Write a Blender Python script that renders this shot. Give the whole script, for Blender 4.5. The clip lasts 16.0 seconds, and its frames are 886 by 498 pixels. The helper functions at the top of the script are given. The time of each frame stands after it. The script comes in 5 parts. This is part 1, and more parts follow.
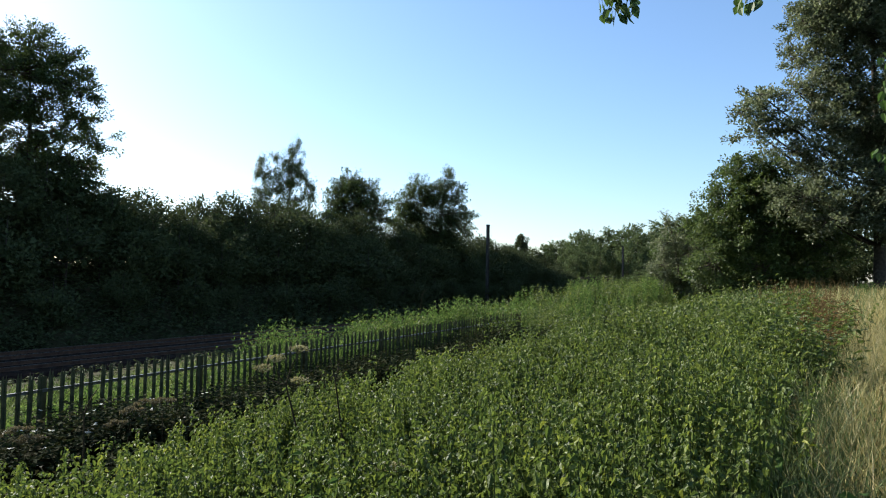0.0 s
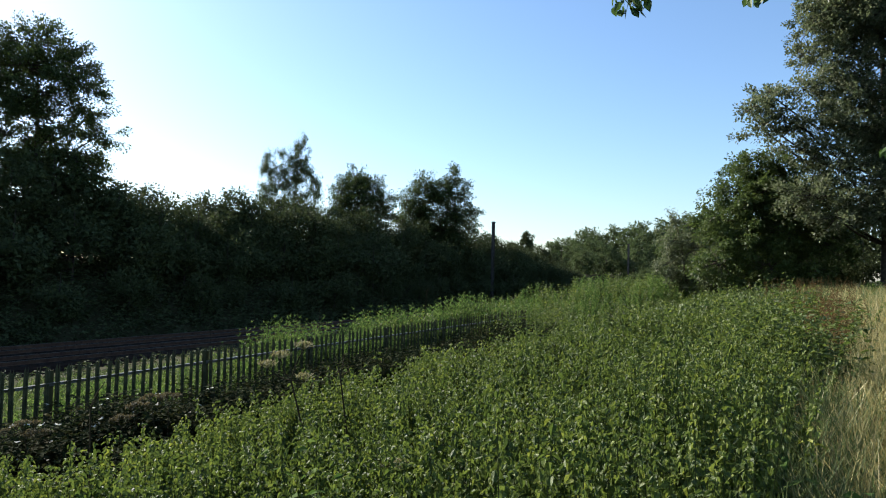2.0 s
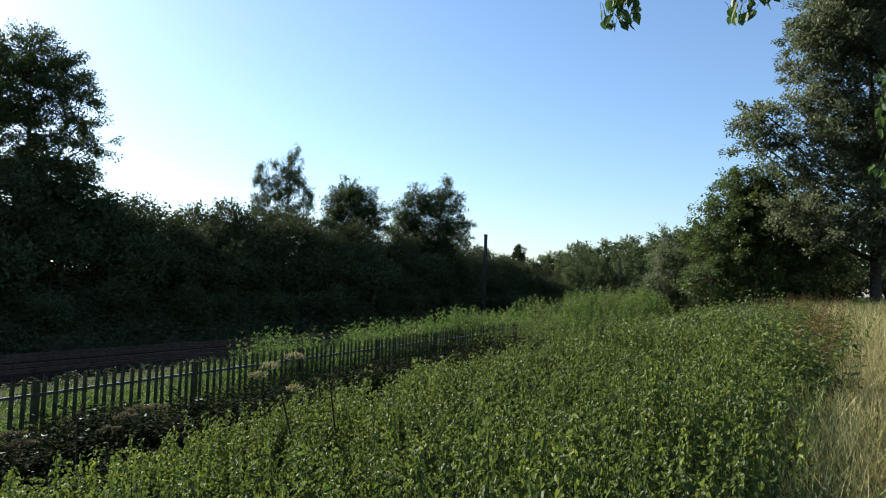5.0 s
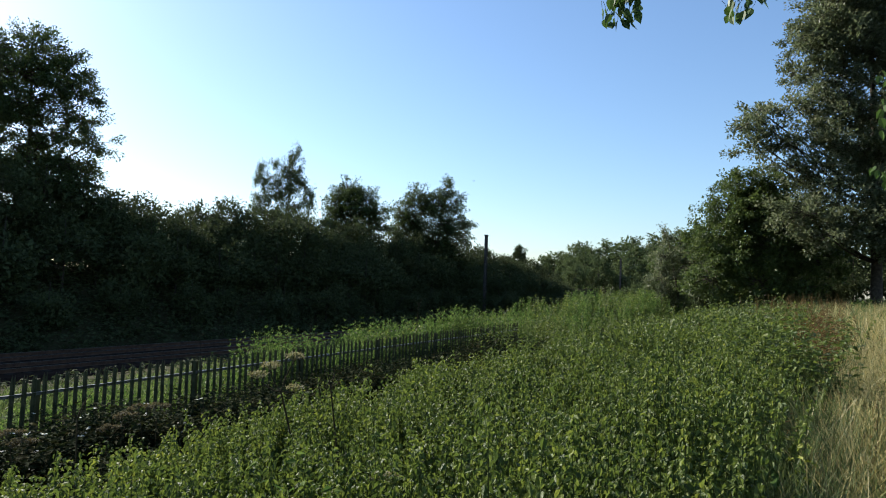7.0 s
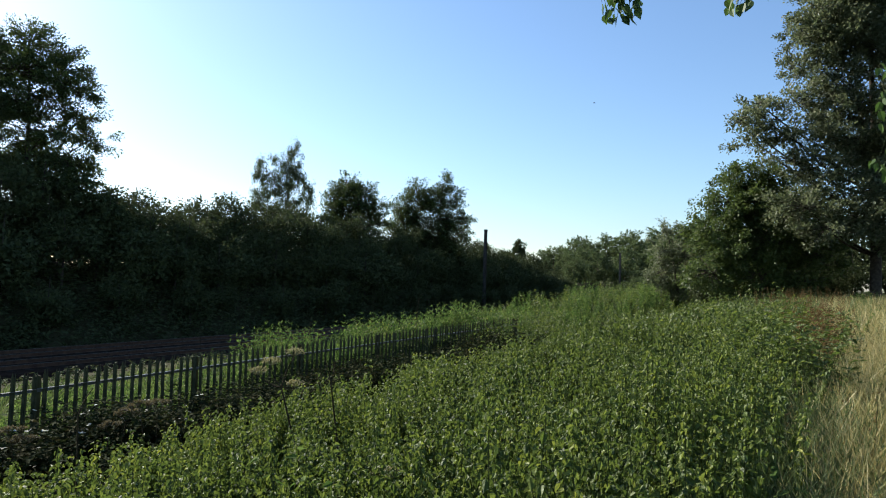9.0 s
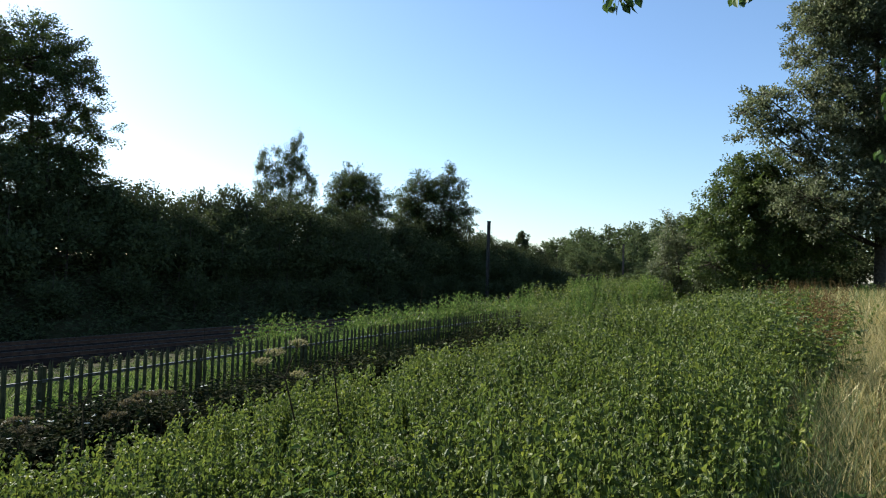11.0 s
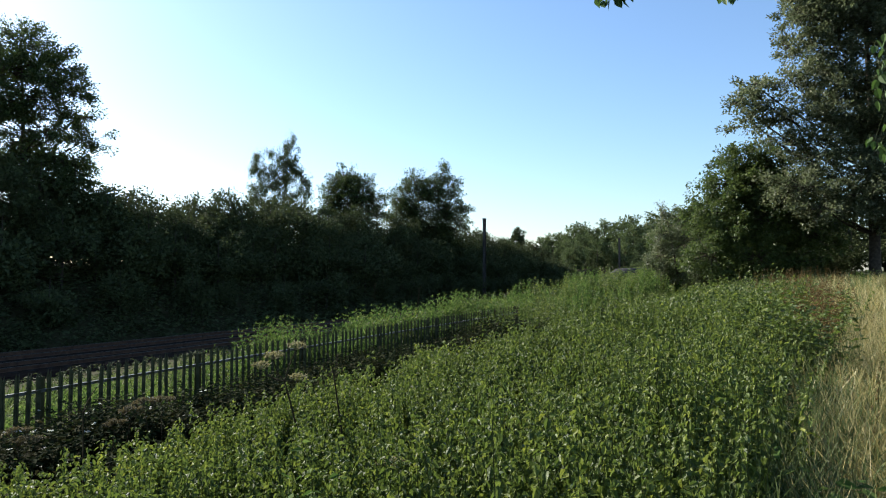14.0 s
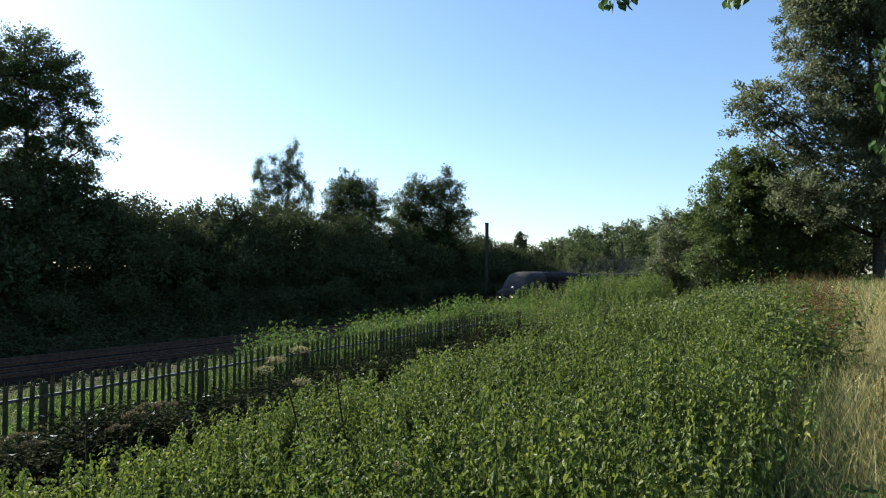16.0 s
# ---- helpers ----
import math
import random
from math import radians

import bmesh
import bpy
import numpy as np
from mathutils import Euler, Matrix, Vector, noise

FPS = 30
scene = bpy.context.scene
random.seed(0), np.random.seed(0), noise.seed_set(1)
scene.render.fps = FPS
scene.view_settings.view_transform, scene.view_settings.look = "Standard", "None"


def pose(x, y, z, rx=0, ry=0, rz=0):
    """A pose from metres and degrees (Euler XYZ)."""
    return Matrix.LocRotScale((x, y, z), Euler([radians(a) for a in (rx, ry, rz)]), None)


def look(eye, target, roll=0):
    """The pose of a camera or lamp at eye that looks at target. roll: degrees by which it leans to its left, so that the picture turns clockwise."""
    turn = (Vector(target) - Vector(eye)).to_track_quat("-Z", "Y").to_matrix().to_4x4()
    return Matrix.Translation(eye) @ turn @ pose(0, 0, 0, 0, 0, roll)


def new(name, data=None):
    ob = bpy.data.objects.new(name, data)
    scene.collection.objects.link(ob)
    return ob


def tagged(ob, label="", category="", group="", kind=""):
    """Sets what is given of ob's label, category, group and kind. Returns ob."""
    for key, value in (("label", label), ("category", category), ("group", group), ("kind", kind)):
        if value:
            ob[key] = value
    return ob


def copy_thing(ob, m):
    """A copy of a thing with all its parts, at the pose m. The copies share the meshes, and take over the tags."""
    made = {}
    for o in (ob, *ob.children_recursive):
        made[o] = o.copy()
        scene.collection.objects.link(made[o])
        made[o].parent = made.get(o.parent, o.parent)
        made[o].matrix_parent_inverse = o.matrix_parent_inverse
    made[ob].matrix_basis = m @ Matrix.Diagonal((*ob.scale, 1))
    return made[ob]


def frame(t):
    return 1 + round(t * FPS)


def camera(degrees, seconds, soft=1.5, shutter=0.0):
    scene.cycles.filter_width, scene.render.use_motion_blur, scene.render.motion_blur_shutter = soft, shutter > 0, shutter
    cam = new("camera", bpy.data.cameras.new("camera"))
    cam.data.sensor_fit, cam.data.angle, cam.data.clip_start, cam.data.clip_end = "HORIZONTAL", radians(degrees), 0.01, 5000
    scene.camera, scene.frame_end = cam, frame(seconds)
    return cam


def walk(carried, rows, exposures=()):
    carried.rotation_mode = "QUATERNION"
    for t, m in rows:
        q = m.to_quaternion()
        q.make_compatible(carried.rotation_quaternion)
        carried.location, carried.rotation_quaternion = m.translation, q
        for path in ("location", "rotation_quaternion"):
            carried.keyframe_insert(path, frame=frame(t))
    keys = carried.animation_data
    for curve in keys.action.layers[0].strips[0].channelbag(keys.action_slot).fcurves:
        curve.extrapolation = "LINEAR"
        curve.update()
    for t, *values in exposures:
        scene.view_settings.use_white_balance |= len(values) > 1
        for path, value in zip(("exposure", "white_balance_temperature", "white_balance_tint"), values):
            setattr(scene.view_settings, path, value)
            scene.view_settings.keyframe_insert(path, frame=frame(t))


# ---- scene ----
cam = camera(67.0, 16.0, soft=1.1)
rows = (
    (0.0, 0.0, 2.23, -1.0), (0.5, 0.607, 2.304, -0.736), (1.0, 1.331, 2.328, -0.582), (1.5, 1.237, 2.023, -0.937),
    (2.0, 0.443, 1.95, -1.294), (2.5, -0.02, 1.966, -2.058), (3.0, -0.482, 2.054, -2.178), (3.5, -0.617, 2.177, -2.323),
    (4.0, -0.43, 2.481, -2.196), (6.5, -0.361, 3.331, -1.438), (7.0, -0.21, 3.031, -1.992), (7.5, -0.114, 2.722, -2.221),
    (8.0, -0.507, 2.61, -2.318), (8.5, -0.417, 2.533, -1.714), (9.0, -0.243, 2.608, -1.71), (11.5, 0.155, 1.714, -1.595),
    (12.0, 0.074, 1.652, -0.996), (12.5, -0.064, 1.628, -0.55), (13.0, -0.209, 1.637, -0.471), (13.5, -0.246, 1.643, -0.348),
    (14.0, -0.251, 1.746, -0.162), (14.5, -0.252, 1.953, -0.339), (15.0, -0.411, 2.059, -0.363), (15.5, -0.309, 2.13, -0.214),
    (16.0, -0.027, 2.132, -0.031))
PATH = [(t, pose(0, 0, 1.7, 90 + p, r, y)) for t, y, p, r in rows]
# the lens stops down a little while the sky fills more of the picture
walk(cam, PATH, ((0.0, 1.4), (2.5, 1.34), (4.0, 1.3), (6.5, 1.2), (8.5, 1.26), (11.5, 1.34), (15.5, 1.4), (16.0, 1.4)))

# ---- world and sun ----
SUN_AZ, SUN_EL = -55.0, 29.0      # degrees from straight ahead (to the right), and above the horizon
world = bpy.data.worlds.new("sky")
scene.world = world
world.use_nodes = True
wn = world.node_tree.nodes
sky = wn.new("ShaderNodeTexSky")
sky.sky_type = "NISHITA"
sky.sun_disc = False
sky.sun_elevation, sky.sun_rotation = radians(SUN_EL), radians(SUN_AZ)
sky.air_density, sky.dust_density, sky.ozone_density = 1.1, 0.7, 4.8
world.node_tree.links.new(sky.outputs[0], wn["Background"].inputs[0])
wn["Background"].inputs[1].default_value = 0.086
sun = new("sun", bpy.data.lights.new("sun", "SUN"))
sun.data.energy, sun.data.angle, sun.data.color = 5.0, radians(0.6), (1.0, 0.95, 0.86)
a, e = radians(SUN_AZ), radians(SUN_EL)
sun.matrix_world = look((40 * math.sin(a) * math.cos(e), 40 * math.cos(a) * math.cos(e), 40 * math.sin(e)), (0, 0, 0))


# ---- materials ----
def nodes_of(name):
    m = bpy.data.materials.new(name)
    m.use_nodes = True
    nt = m.node_tree
    return m, nt, nt.nodes["Principled BSDF"], nt.nodes["Material Output"]


def ramp(nt, fac, stops):
    r = nt.nodes.new("ShaderNodeValToRGB")
    while len(r.color_ramp.elements) < len(stops):
        r.color_ramp.elements.new(0.5)
    for el, (p, c) in zip(r.color_ramp.elements, stops):
        el.position, el.color = p, (*c, 1)
    nt.links.new(fac, r.inputs[0])
    return r.outputs[0]


def noise_fac(nt, scale, detail=4, coord="Object"):
    tc = nt.nodes.new("ShaderNodeTexCoord")
    n = nt.nodes.new("ShaderNodeTexNoise")
    n.inputs["Scale"].default_value, n.inputs["Detail"].default_value = scale, detail
    nt.links.new(tc.outputs[coord], n.inputs["Vector"])
    return n.outputs["Fac"]


def foliage(name, stops, gloss=0.45, clear=0.3, patch=0.25, spec=0.5, crinkle=0.0):
    """Leaves: colour varies leaf by leaf and in patches; some light comes through; crinkle is how many puckers a metre."""
    m, nt, bsdf, out = nodes_of(name)
    geo = nt.nodes.new("ShaderNodeNewGeometry")
    mix = nt.nodes.new("ShaderNodeMath")
    mix.operation = "MULTIPLY_ADD"
    nt.links.new(geo.outputs["Random Per Island"], mix.inputs[0])
    mix.inputs[1].default_value = 0.6
    nf = nt.nodes.new("ShaderNodeMath")
    nf.operation = "MULTIPLY"
    nt.links.new(noise_fac(nt, patch), nf.inputs[0])
    nf.inputs[1].default_value = 0.5
    nt.links.new(nf.outputs[0], mix.inputs[2])
    col = ramp(nt, mix.outputs[0], stops)
    nt.links.new(col, bsdf.inputs["Base Color"])
    bsdf.inputs["Roughness"].default_value = gloss
    bsdf.inputs["Specular IOR Level"].default_value = spec
    tr = nt.nodes.new("ShaderNodeBsdfTranslucent")
    if crinkle:
        bp = nt.nodes.new("ShaderNodeBump")
        bp.inputs["Strength"].default_value, bp.inputs["Distance"].default_value = 0.9, 0.012
        nt.links.new(noise_fac(nt, crinkle, 3), bp.inputs["Height"])
        nt.links.new(bp.outputs[0], bsdf.inputs["Normal"])
        nt.links.new(bp.outputs[0], tr.inputs["Normal"])
    hs = nt.nodes.new("ShaderNodeHueSaturation")
    hs.inputs["Saturation"].default_value, hs.inputs["Value"].default_value = 1.05, 1.5
    nt.links.new(col, hs.inputs["Color"])
    nt.links.new(hs.outputs[0], tr.inputs["Color"])
    ms = nt.nodes.new("ShaderNodeMixShader")
    ms.inputs[0].default_value = clear
    nt.links.new(bsdf.outputs[0], ms.inputs[1])
    nt.links.new(tr.outputs[0], ms.inputs[2])
    nt.links.new(ms.outputs[0], out.inputs[0])
    return m


def solid(name, c1, c2, scale=8.0, rough=0.7, metal=0.0, bump=0.3, fine=None, spec=0.35):
    """Two colours mixed by noise at two scales, with a fine relief."""
    m, nt, bsdf, out = nodes_of(name)
    f1 = noise_fac(nt, scale, 6)
    col = ramp(nt, f1, [(0.3, c1), (0.7, c2)])
    nt.links.new(col, bsdf.inputs["Base Color"])
    bsdf.inputs["Roughness"].default_value, bsdf.inputs["Metallic"].default_value = rough, metal
    bsdf.inputs["Specular IOR Level"].default_value = spec
    if bump:
        b = nt.nodes.new("ShaderNodeBump")
        b.inputs["Strength"].default_value = bump
        nt.links.new(noise_fac(nt, fine or scale * 5, 4), b.inputs["Height"])
        nt.links.new(b.outputs[0], bsdf.inputs["Normal"])
    return m


NETTLE = foliage("nettle_leaf", [(0.12, (0.024, 0.037, 0.011)), (0.45, (0.06, 0.087, 0.0185)), (0.75, (0.102, 0.132, 0.029)), (0.95, (0.17, 0.19, 0.035))], 0.5, 0.34, 0.5, 0.23, 45.0)
WILLOWHERB = foliage("willowherb_leaf", [(0.2, (0.025, 0.049, 0.0125)), (0.5, (0.06, 0.103, 0.025)), (0.9, (0.14, 0.185, 0.054))], 0.75, 0.4, 0.4, 0.08)
# bramble leaves darkened in colour for the shade of the hollow by the fence
SHADED_BRAMBLE = foliage("shaded_bramble_leaf", [(0.15, (0.012, 0.018, 0.007)), (0.5, (0.019, 0.028, 0.01)), (0.9, (0.042, 0.04, 0.018))], 0.85, 0.12, 0.8, 0.03)
STRAW = foliage("straw_grass", [(0.15, (0.16, 0.135, 0.045)), (0.5, (0.27, 0.225, 0.08)), (0.9, (0.42, 0.36, 0.16))], 0.55, 0.25, 0.5)
GREENGRASS = foliage("green_grass", [(0.15, (0.035, 0.058, 0.018)), (0.5, (0.074, 0.105, 0.032)), (0.9, (0.15, 0.168, 0.066))], 0.6, 0.3, 0.5, 0.2)
RUST = foliage("dock_seed", [(0.15, (0.055, 0.037, 0.015)), (0.5, (0.095, 0.064, 0.027)), (0.9, (0.15, 0.108, 0.048))], 0.85, 0.25, 0.8, 0.05)
HEDGE = foliage("hedge_leaf", [(0.15, (0.038, 0.049, 0.021)), (0.5, (0.05, 0.065, 0.026)), (0.9, (0.07, 0.084, 0.034))], 0.8, 0.16, 0.15, 0.1)
TREE = foliage("tree_leaf", [(0.15, (0.0234, 0.0372, 0.0114)), (0.5, (0.0391, 0.0587, 0.0176)), (0.9, (0.0685, 0.088, 0.03))], 0.5, 0.32, 0.2, 0.2)
POPLAR = foliage("poplar_leaf", [(0.15, (0.042, 0.056, 0.024)), (0.5, (0.074, 0.092, 0.043)), (0.8, (0.125, 0.138, 0.076)), (1.0, (0.22, 0.225, 0.16))], 0.48, 0.42, 0.3, 0.3)
MAPLE = foliage("maple_leaf", [(0.15, (0.034, 0.052, 0.015)), (0.5, (0.055, 0.082, 0.022)), (0.9, (0.095, 0.122, 0.035))], 0.5, 0.34, 0.25, 0.25)
# far trees' leaves: hazy light is put in as a paler leaf colour
WOODLAND = foliage("hazy_woodland_leaf", [(0.15, (0.04, 0.058, 0.023)), (0.5, (0.06, 0.083, 0.032)), (0.9, (0.088, 0.108, 0.045))], 0.7, 0.26, 0.1, 0.1)
NEARLEAF = foliage("near_leaf", [(0.15, (0.028, 0.0525, 0.0126)), (0.5, (0.042, 0.077, 0.0175)), (0.9, (0.063, 0.105, 0.028))], 0.5, 0.3, 3.0, 0.2)
YELLOW = foliage("ragwort", [(0.15, (0.09, 0.14, 0.014)), (0.5, (0.15, 0.19, 0.02)), (0.9, (0.27, 0.27, 0.03))], 0.6, 0.35, 1.0)
UMBEL = foliage("umbel", [(0.15, (0.1, 0.09, 0.038)), (0.5, (0.16, 0.145, 0.062)), (0.9, (0.25, 0.23, 0.115))], 0.7, 0.3, 3.0)
BROWNHEAD = foliage("withered_umbel", [(0.15, (0.05, 0.042, 0.02)), (0.5, (0.085, 0.07, 0.034)), (0.9, (0.14, 0.118, 0.062))], 0.8, 0.25, 3.0)
STALK = solid("dry_stalk", (0.022, 0.018, 0.01), (0.05, 0.04, 0.022), 20, 0.9, spec=0.05)
GSTEM = solid("green_stem", (0.0315, 0.045, 0.0135), (0.063, 0.0675, 0.027), 20, 0.9, spec=0.1)
BARK = solid("bark", (0.0315, 0.0266, 0.021), (0.084, 0.07, 0.056), 5, 0.9, 0, 0.6, spec=0.05)
PALEBARK = solid("pale_bark", (0.06, 0.055, 0.048), (0.17, 0.16, 0.14), 3, 0.85, 0, 0.5)
SOIL = solid("soil", (0.021, 0.0224, 0.0098), (0.0525, 0.049, 0.0245), 0.7, 0.95, 0, 0.6, 12, 0.03)
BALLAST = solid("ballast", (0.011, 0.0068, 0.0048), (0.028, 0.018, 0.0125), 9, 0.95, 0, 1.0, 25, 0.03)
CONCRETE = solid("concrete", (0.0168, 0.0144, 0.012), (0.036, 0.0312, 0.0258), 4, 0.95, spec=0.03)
RAILSIDE = solid("rusty_rail", (0.06, 0.03, 0.018), (0.13, 0.07, 0.04), 6, 0.75, 0.3)
RAILTOP = solid("polished_rail", (0.05, 0.045, 0.04), (0.09, 0.08, 0.07), 3, 0.5, 0.6, 0.05)
GALV = solid("weathered_galvanised", (0.03, 0.034, 0.015), (0.078, 0.074, 0.036), 6, 0.7, 0.0, 0.15, spec=0.1)
# lighter galvanised steel for the fence rails: the sun's highlight is in the colour
SUNLIT_GALV = solid("sunlit_galvanised", (0.08, 0.085, 0.085), (0.15, 0.155, 0.155), 7, 0.45, 0.6, 0.1)
BINDWEED = foliage("white_flower", [(0.15, (0.4, 0.4, 0.36)), (0.5, (0.5, 0.5, 0.46)), (0.9, (0.6, 0.6, 0.56))], 0.7, 0.3, 2.0, 0.2)
MASTWOOD = solid("mast_steel", (0.035, 0.0315, 0.028), (0.091, 0.084, 0.0735), 3, 0.7, 0.3, 0.2)
LEAD = solid("train_grey", (0.022, 0.018, 0.014), (0.042, 0.034, 0.028), 1.5, 0.65, 0.0, 0.1, spec=0.15)
WAIST = solid("train_waist", (0.09, 0.072, 0.05), (0.15, 0.125, 0.09), 2, 0.7, 0.0, 0.1, spec=0.1)
NAVY = solid("train_dark_blue", (0.016, 0.011, 0.01), (0.027, 0.02, 0.018), 1.5, 0.75, 0.0, 0.05, spec=0.04)
ROOFGREY = solid("train_roof", (0.014, 0.012, 0.011), (0.027, 0.024, 0.022), 1.5, 0.8, 0.0, 0.1, spec=0.1)
DARKGLASS = solid("dark_glass", (0.008, 0.009, 0.01), (0.014, 0.015, 0.017), 1, 0.35, 0.0, 0, spec=0.2)
CABGLASS = solid("cab_glass", (0.036, 0.035, 0.032), (0.055, 0.053, 0.048), 1, 0.5, 0.0, 0, spec=0.12)
BLACKSTEEL = solid("black_steel", (0.02, 0.02, 0.02), (0.05, 0.045, 0.04), 4, 0.6, 0.4)
SOOT = solid("bird_dark", (0.02, 0.018, 0.016), (0.04, 0.036, 0.03), 4, 0.8)

# ---- mesh helpers ----
rng = np.random.default_rng(7)


def mesh_np(name, V, F, mats, smooth=False, mi=None):
    """A mesh from arrays of corners and of faces that all have the same number of corners."""
    V, F = np.asarray(V, np.float32), np.asarray(F, np.int32)
    me = bpy.data.meshes.new(name)
    n, k = F.shape
    me.vertices.add(len(V))
    me.vertices.foreach_set("co", V.ravel())
    me.loops.add(n * k)
    me.loops.foreach_set("vertex_index", F.ravel())
    me.polygons.add(n)
    me.polygons.foreach_set("loop_start", np.arange(0, n * k, k, dtype=np.int32))
    me.polygons.foreach_set("use_smooth", np.full(n, smooth))
    for m in mats if isinstance(mats, (list, tuple)) else [mats]:
        me.materials.append(m)
    if mi is not None:
        me.polygons.foreach_set("material_index", np.asarray(mi, np.int32))
    me.update(calc_edges=True)
    me.validate()
    return me


def join(*vf):
    """Several (V, F) pairs as one."""
    Vs, Fs, o = [], [], 0
    for V, F in vf:
        Vs.append(V), Fs.append(F + o)
        o += len(V)
    return np.concatenate(Vs), np.concatenate(Fs)


def put(name, V, F, mats, parent=None, label="", smooth=False, mi=None):
    ob = new(name, mesh_np(name, V, F, mats, smooth, mi))
    if parent:
        ob.parent = parent
    return tagged(ob, label) if label else ob


def part(name, bm, material, parent, label="", smooth=False):
    me = bpy.data.meshes.new(name)
    bmesh.ops.recalc_face_normals(bm, faces=bm.faces)
    bm.to_mesh(me)
    bm.free()
    me.materials.append(material)
    for p in me.polygons:
        p.use_smooth = smooth
    ob = new(name, me)
    ob.parent = parent
    return tagged(ob, label) if label else ob


def unit(v):
    return v / np.maximum(np.linalg.norm(v, axis=-1, keepdims=True), 1e-9)


def leaves(P, D, L, W, fold=0.25, r=None):
    """Folded pointed leaves: base P, direction D, length L, width W. One quad each."""
    r = r or rng
    n = len(P)
    side = unit(np.cross(D, unit(r.normal(size=(n, 3)) * (0.5, 0.5, 0.2) + (0, 0, 1.0))))
    up = np.cross(side, D)
    L, W = np.broadcast_to(L, n)[:, None], np.broadcast_to(W, n)[:, None]
    mid = P + D * L * 0.32
    V = np.stack([P, mid + side * W / 2 + up * W * fold, P + D * L, mid - side * W / 2 + up * W * fold], 1).reshape(-1, 3)
    return V, np.arange(4 * n).reshape(-1, 4)


def oval_leaves(P, D, L, W, r):
    """Rounded pointed leaves, folded on the rib and bent down at the tip. Two quads each."""
    n = len(P)
    side = unit(np.cross(D, unit(r.normal(size=(n, 3)) * (0.6, 0.6, 0.2) + (0, 0, 1.0))))
    up = np.cross(side, D)
    L, W = np.broadcast_to(L, n)[:, None], np.broadcast_to(W, n)[:, None]
    curl = -up * L * r.uniform(0.0, 0.35, (n, 1))
    a, b = P + D * L * 0.28, P + D * L * 0.66 + curl * 0.4
    lift = up * W * 0.22
    V = np.stack([P, a + side * W * 0.5 + lift, b + side * W * 0.38 + lift, P + D * L + curl, b - side * W * 0.38 + lift, a - side * W * 0.5 + lift], 1).reshape(-1, 3)
    o = np.arange(n)[:, None] * 6
    return V, np.concatenate([o + (0, 1, 2, 3), o + (0, 3, 4, 5)], 0)


def tubes(A, B, ra, rb, sides=5, sag=None, steps=3):
    """Tapered tubes from points A to B, bent by sag in their middle."""
    A, B = np.asarray(A, float), np.asarray(B, float)
    n = len(A)
    ra, rb = np.broadcast_to(ra, n), np.broadcast_to(rb, n)
    sag = np.zeros((n, 3)) if sag is None else sag
    d = unit(B - A)
    x = unit(np.cross(d, np.where(np.abs(d[:, 2:]) > 0.9, (1.0, 0, 0), (0, 0, 1.0))))
    y = np.cross(d, x)
    an = np.arange(sides) * 2 * np.pi / sides
    ring = x[:, None] * np.cos(an)[:, None] + y[:, None] * np.sin(an)[:, None]
    V = []
    for i in range(steps + 1):
        u = i / steps
        c = A + (B - A) * u + sag * (4 * u * (1 - u))
        rr = ra + (rb - ra) * u
        V.append(c[:, None] + ring * rr[:, None, None])
    V = np.stack(V, 1).reshape(-1, 3)
    base = np.arange(n)[:, None, None] * (steps + 1) * sides + np.arange(steps)[:, None] * sides
    k = np.arange(sides)
    k2 = (k + 1) % sides
    F = np.stack([base + k, base + k2, base + sides + k2, base + sides + k], -1).reshape(-1, 4)
    return V, F


def boxvf(x0, x1, y0, y1, z0, z1):
    V = np.array([(x, y, z) for x in (x0, x1) for y in (y0, y1) for z in (z0, z1)], float)
    F = np.array([(0, 1, 3, 2), (4, 6, 7, 5), (0, 4, 5, 1), (2, 3, 7, 6), (0, 2, 6, 4), (1, 5, 7, 3)])
    return V, F


# ---- the lie of the land ----
FD, FN = np.array((math.sin(radians(31)), math.cos(radians(31)))), np.array((-math.cos(radians(31)), math.sin(radians(31))))
TD, TN = np.array((math.sin(radians(31)), math.cos(radians(31)))), np.array((-math.cos(radians(31)), math.sin(radians(31))))
BEND, RAD, MIDQ = 140.0, 900.0, 28.75
CENTRE = TD * BEND + TN * (RAD + MIDQ)
RAIL_Z = -1.95


def along(x, y):
    return x * FD[0] + y * FD[1], x * FN[0] + y * FN[1]


def track_q(x, y):
    s, q = x * TD[0] + y * TD[1], x * TN[0] + y * TN[1]
    return np.where(s < BEND, q, RAD + MIDQ - np.hypot(x - CENTRE[0], y - CENTRE[1]))


def track_at(u, q):
    """The place u metres along the railway, q metres to its side, and its heading in degrees."""
    if u < BEND:
        p = TD * u + TN * q
        return p[0], p[1], 31.0
    w = min((u - BEND) / RAD, radians(60))
    d = TD * math.cos(w) + TN * math.sin(w)
    n = -TD * math.sin(w) + TN * math.cos(w)
    p = CENTRE - n * (RAD + MIDQ - q) + d * (u - BEND - w * RAD)
    return p[0], p[1], 31.0 - math.degrees(w)


def sstep(v, a, b):
    t = np.clip((v - a) / (b - a), 0, 1)
    return t * t * (3 - 2 * t)


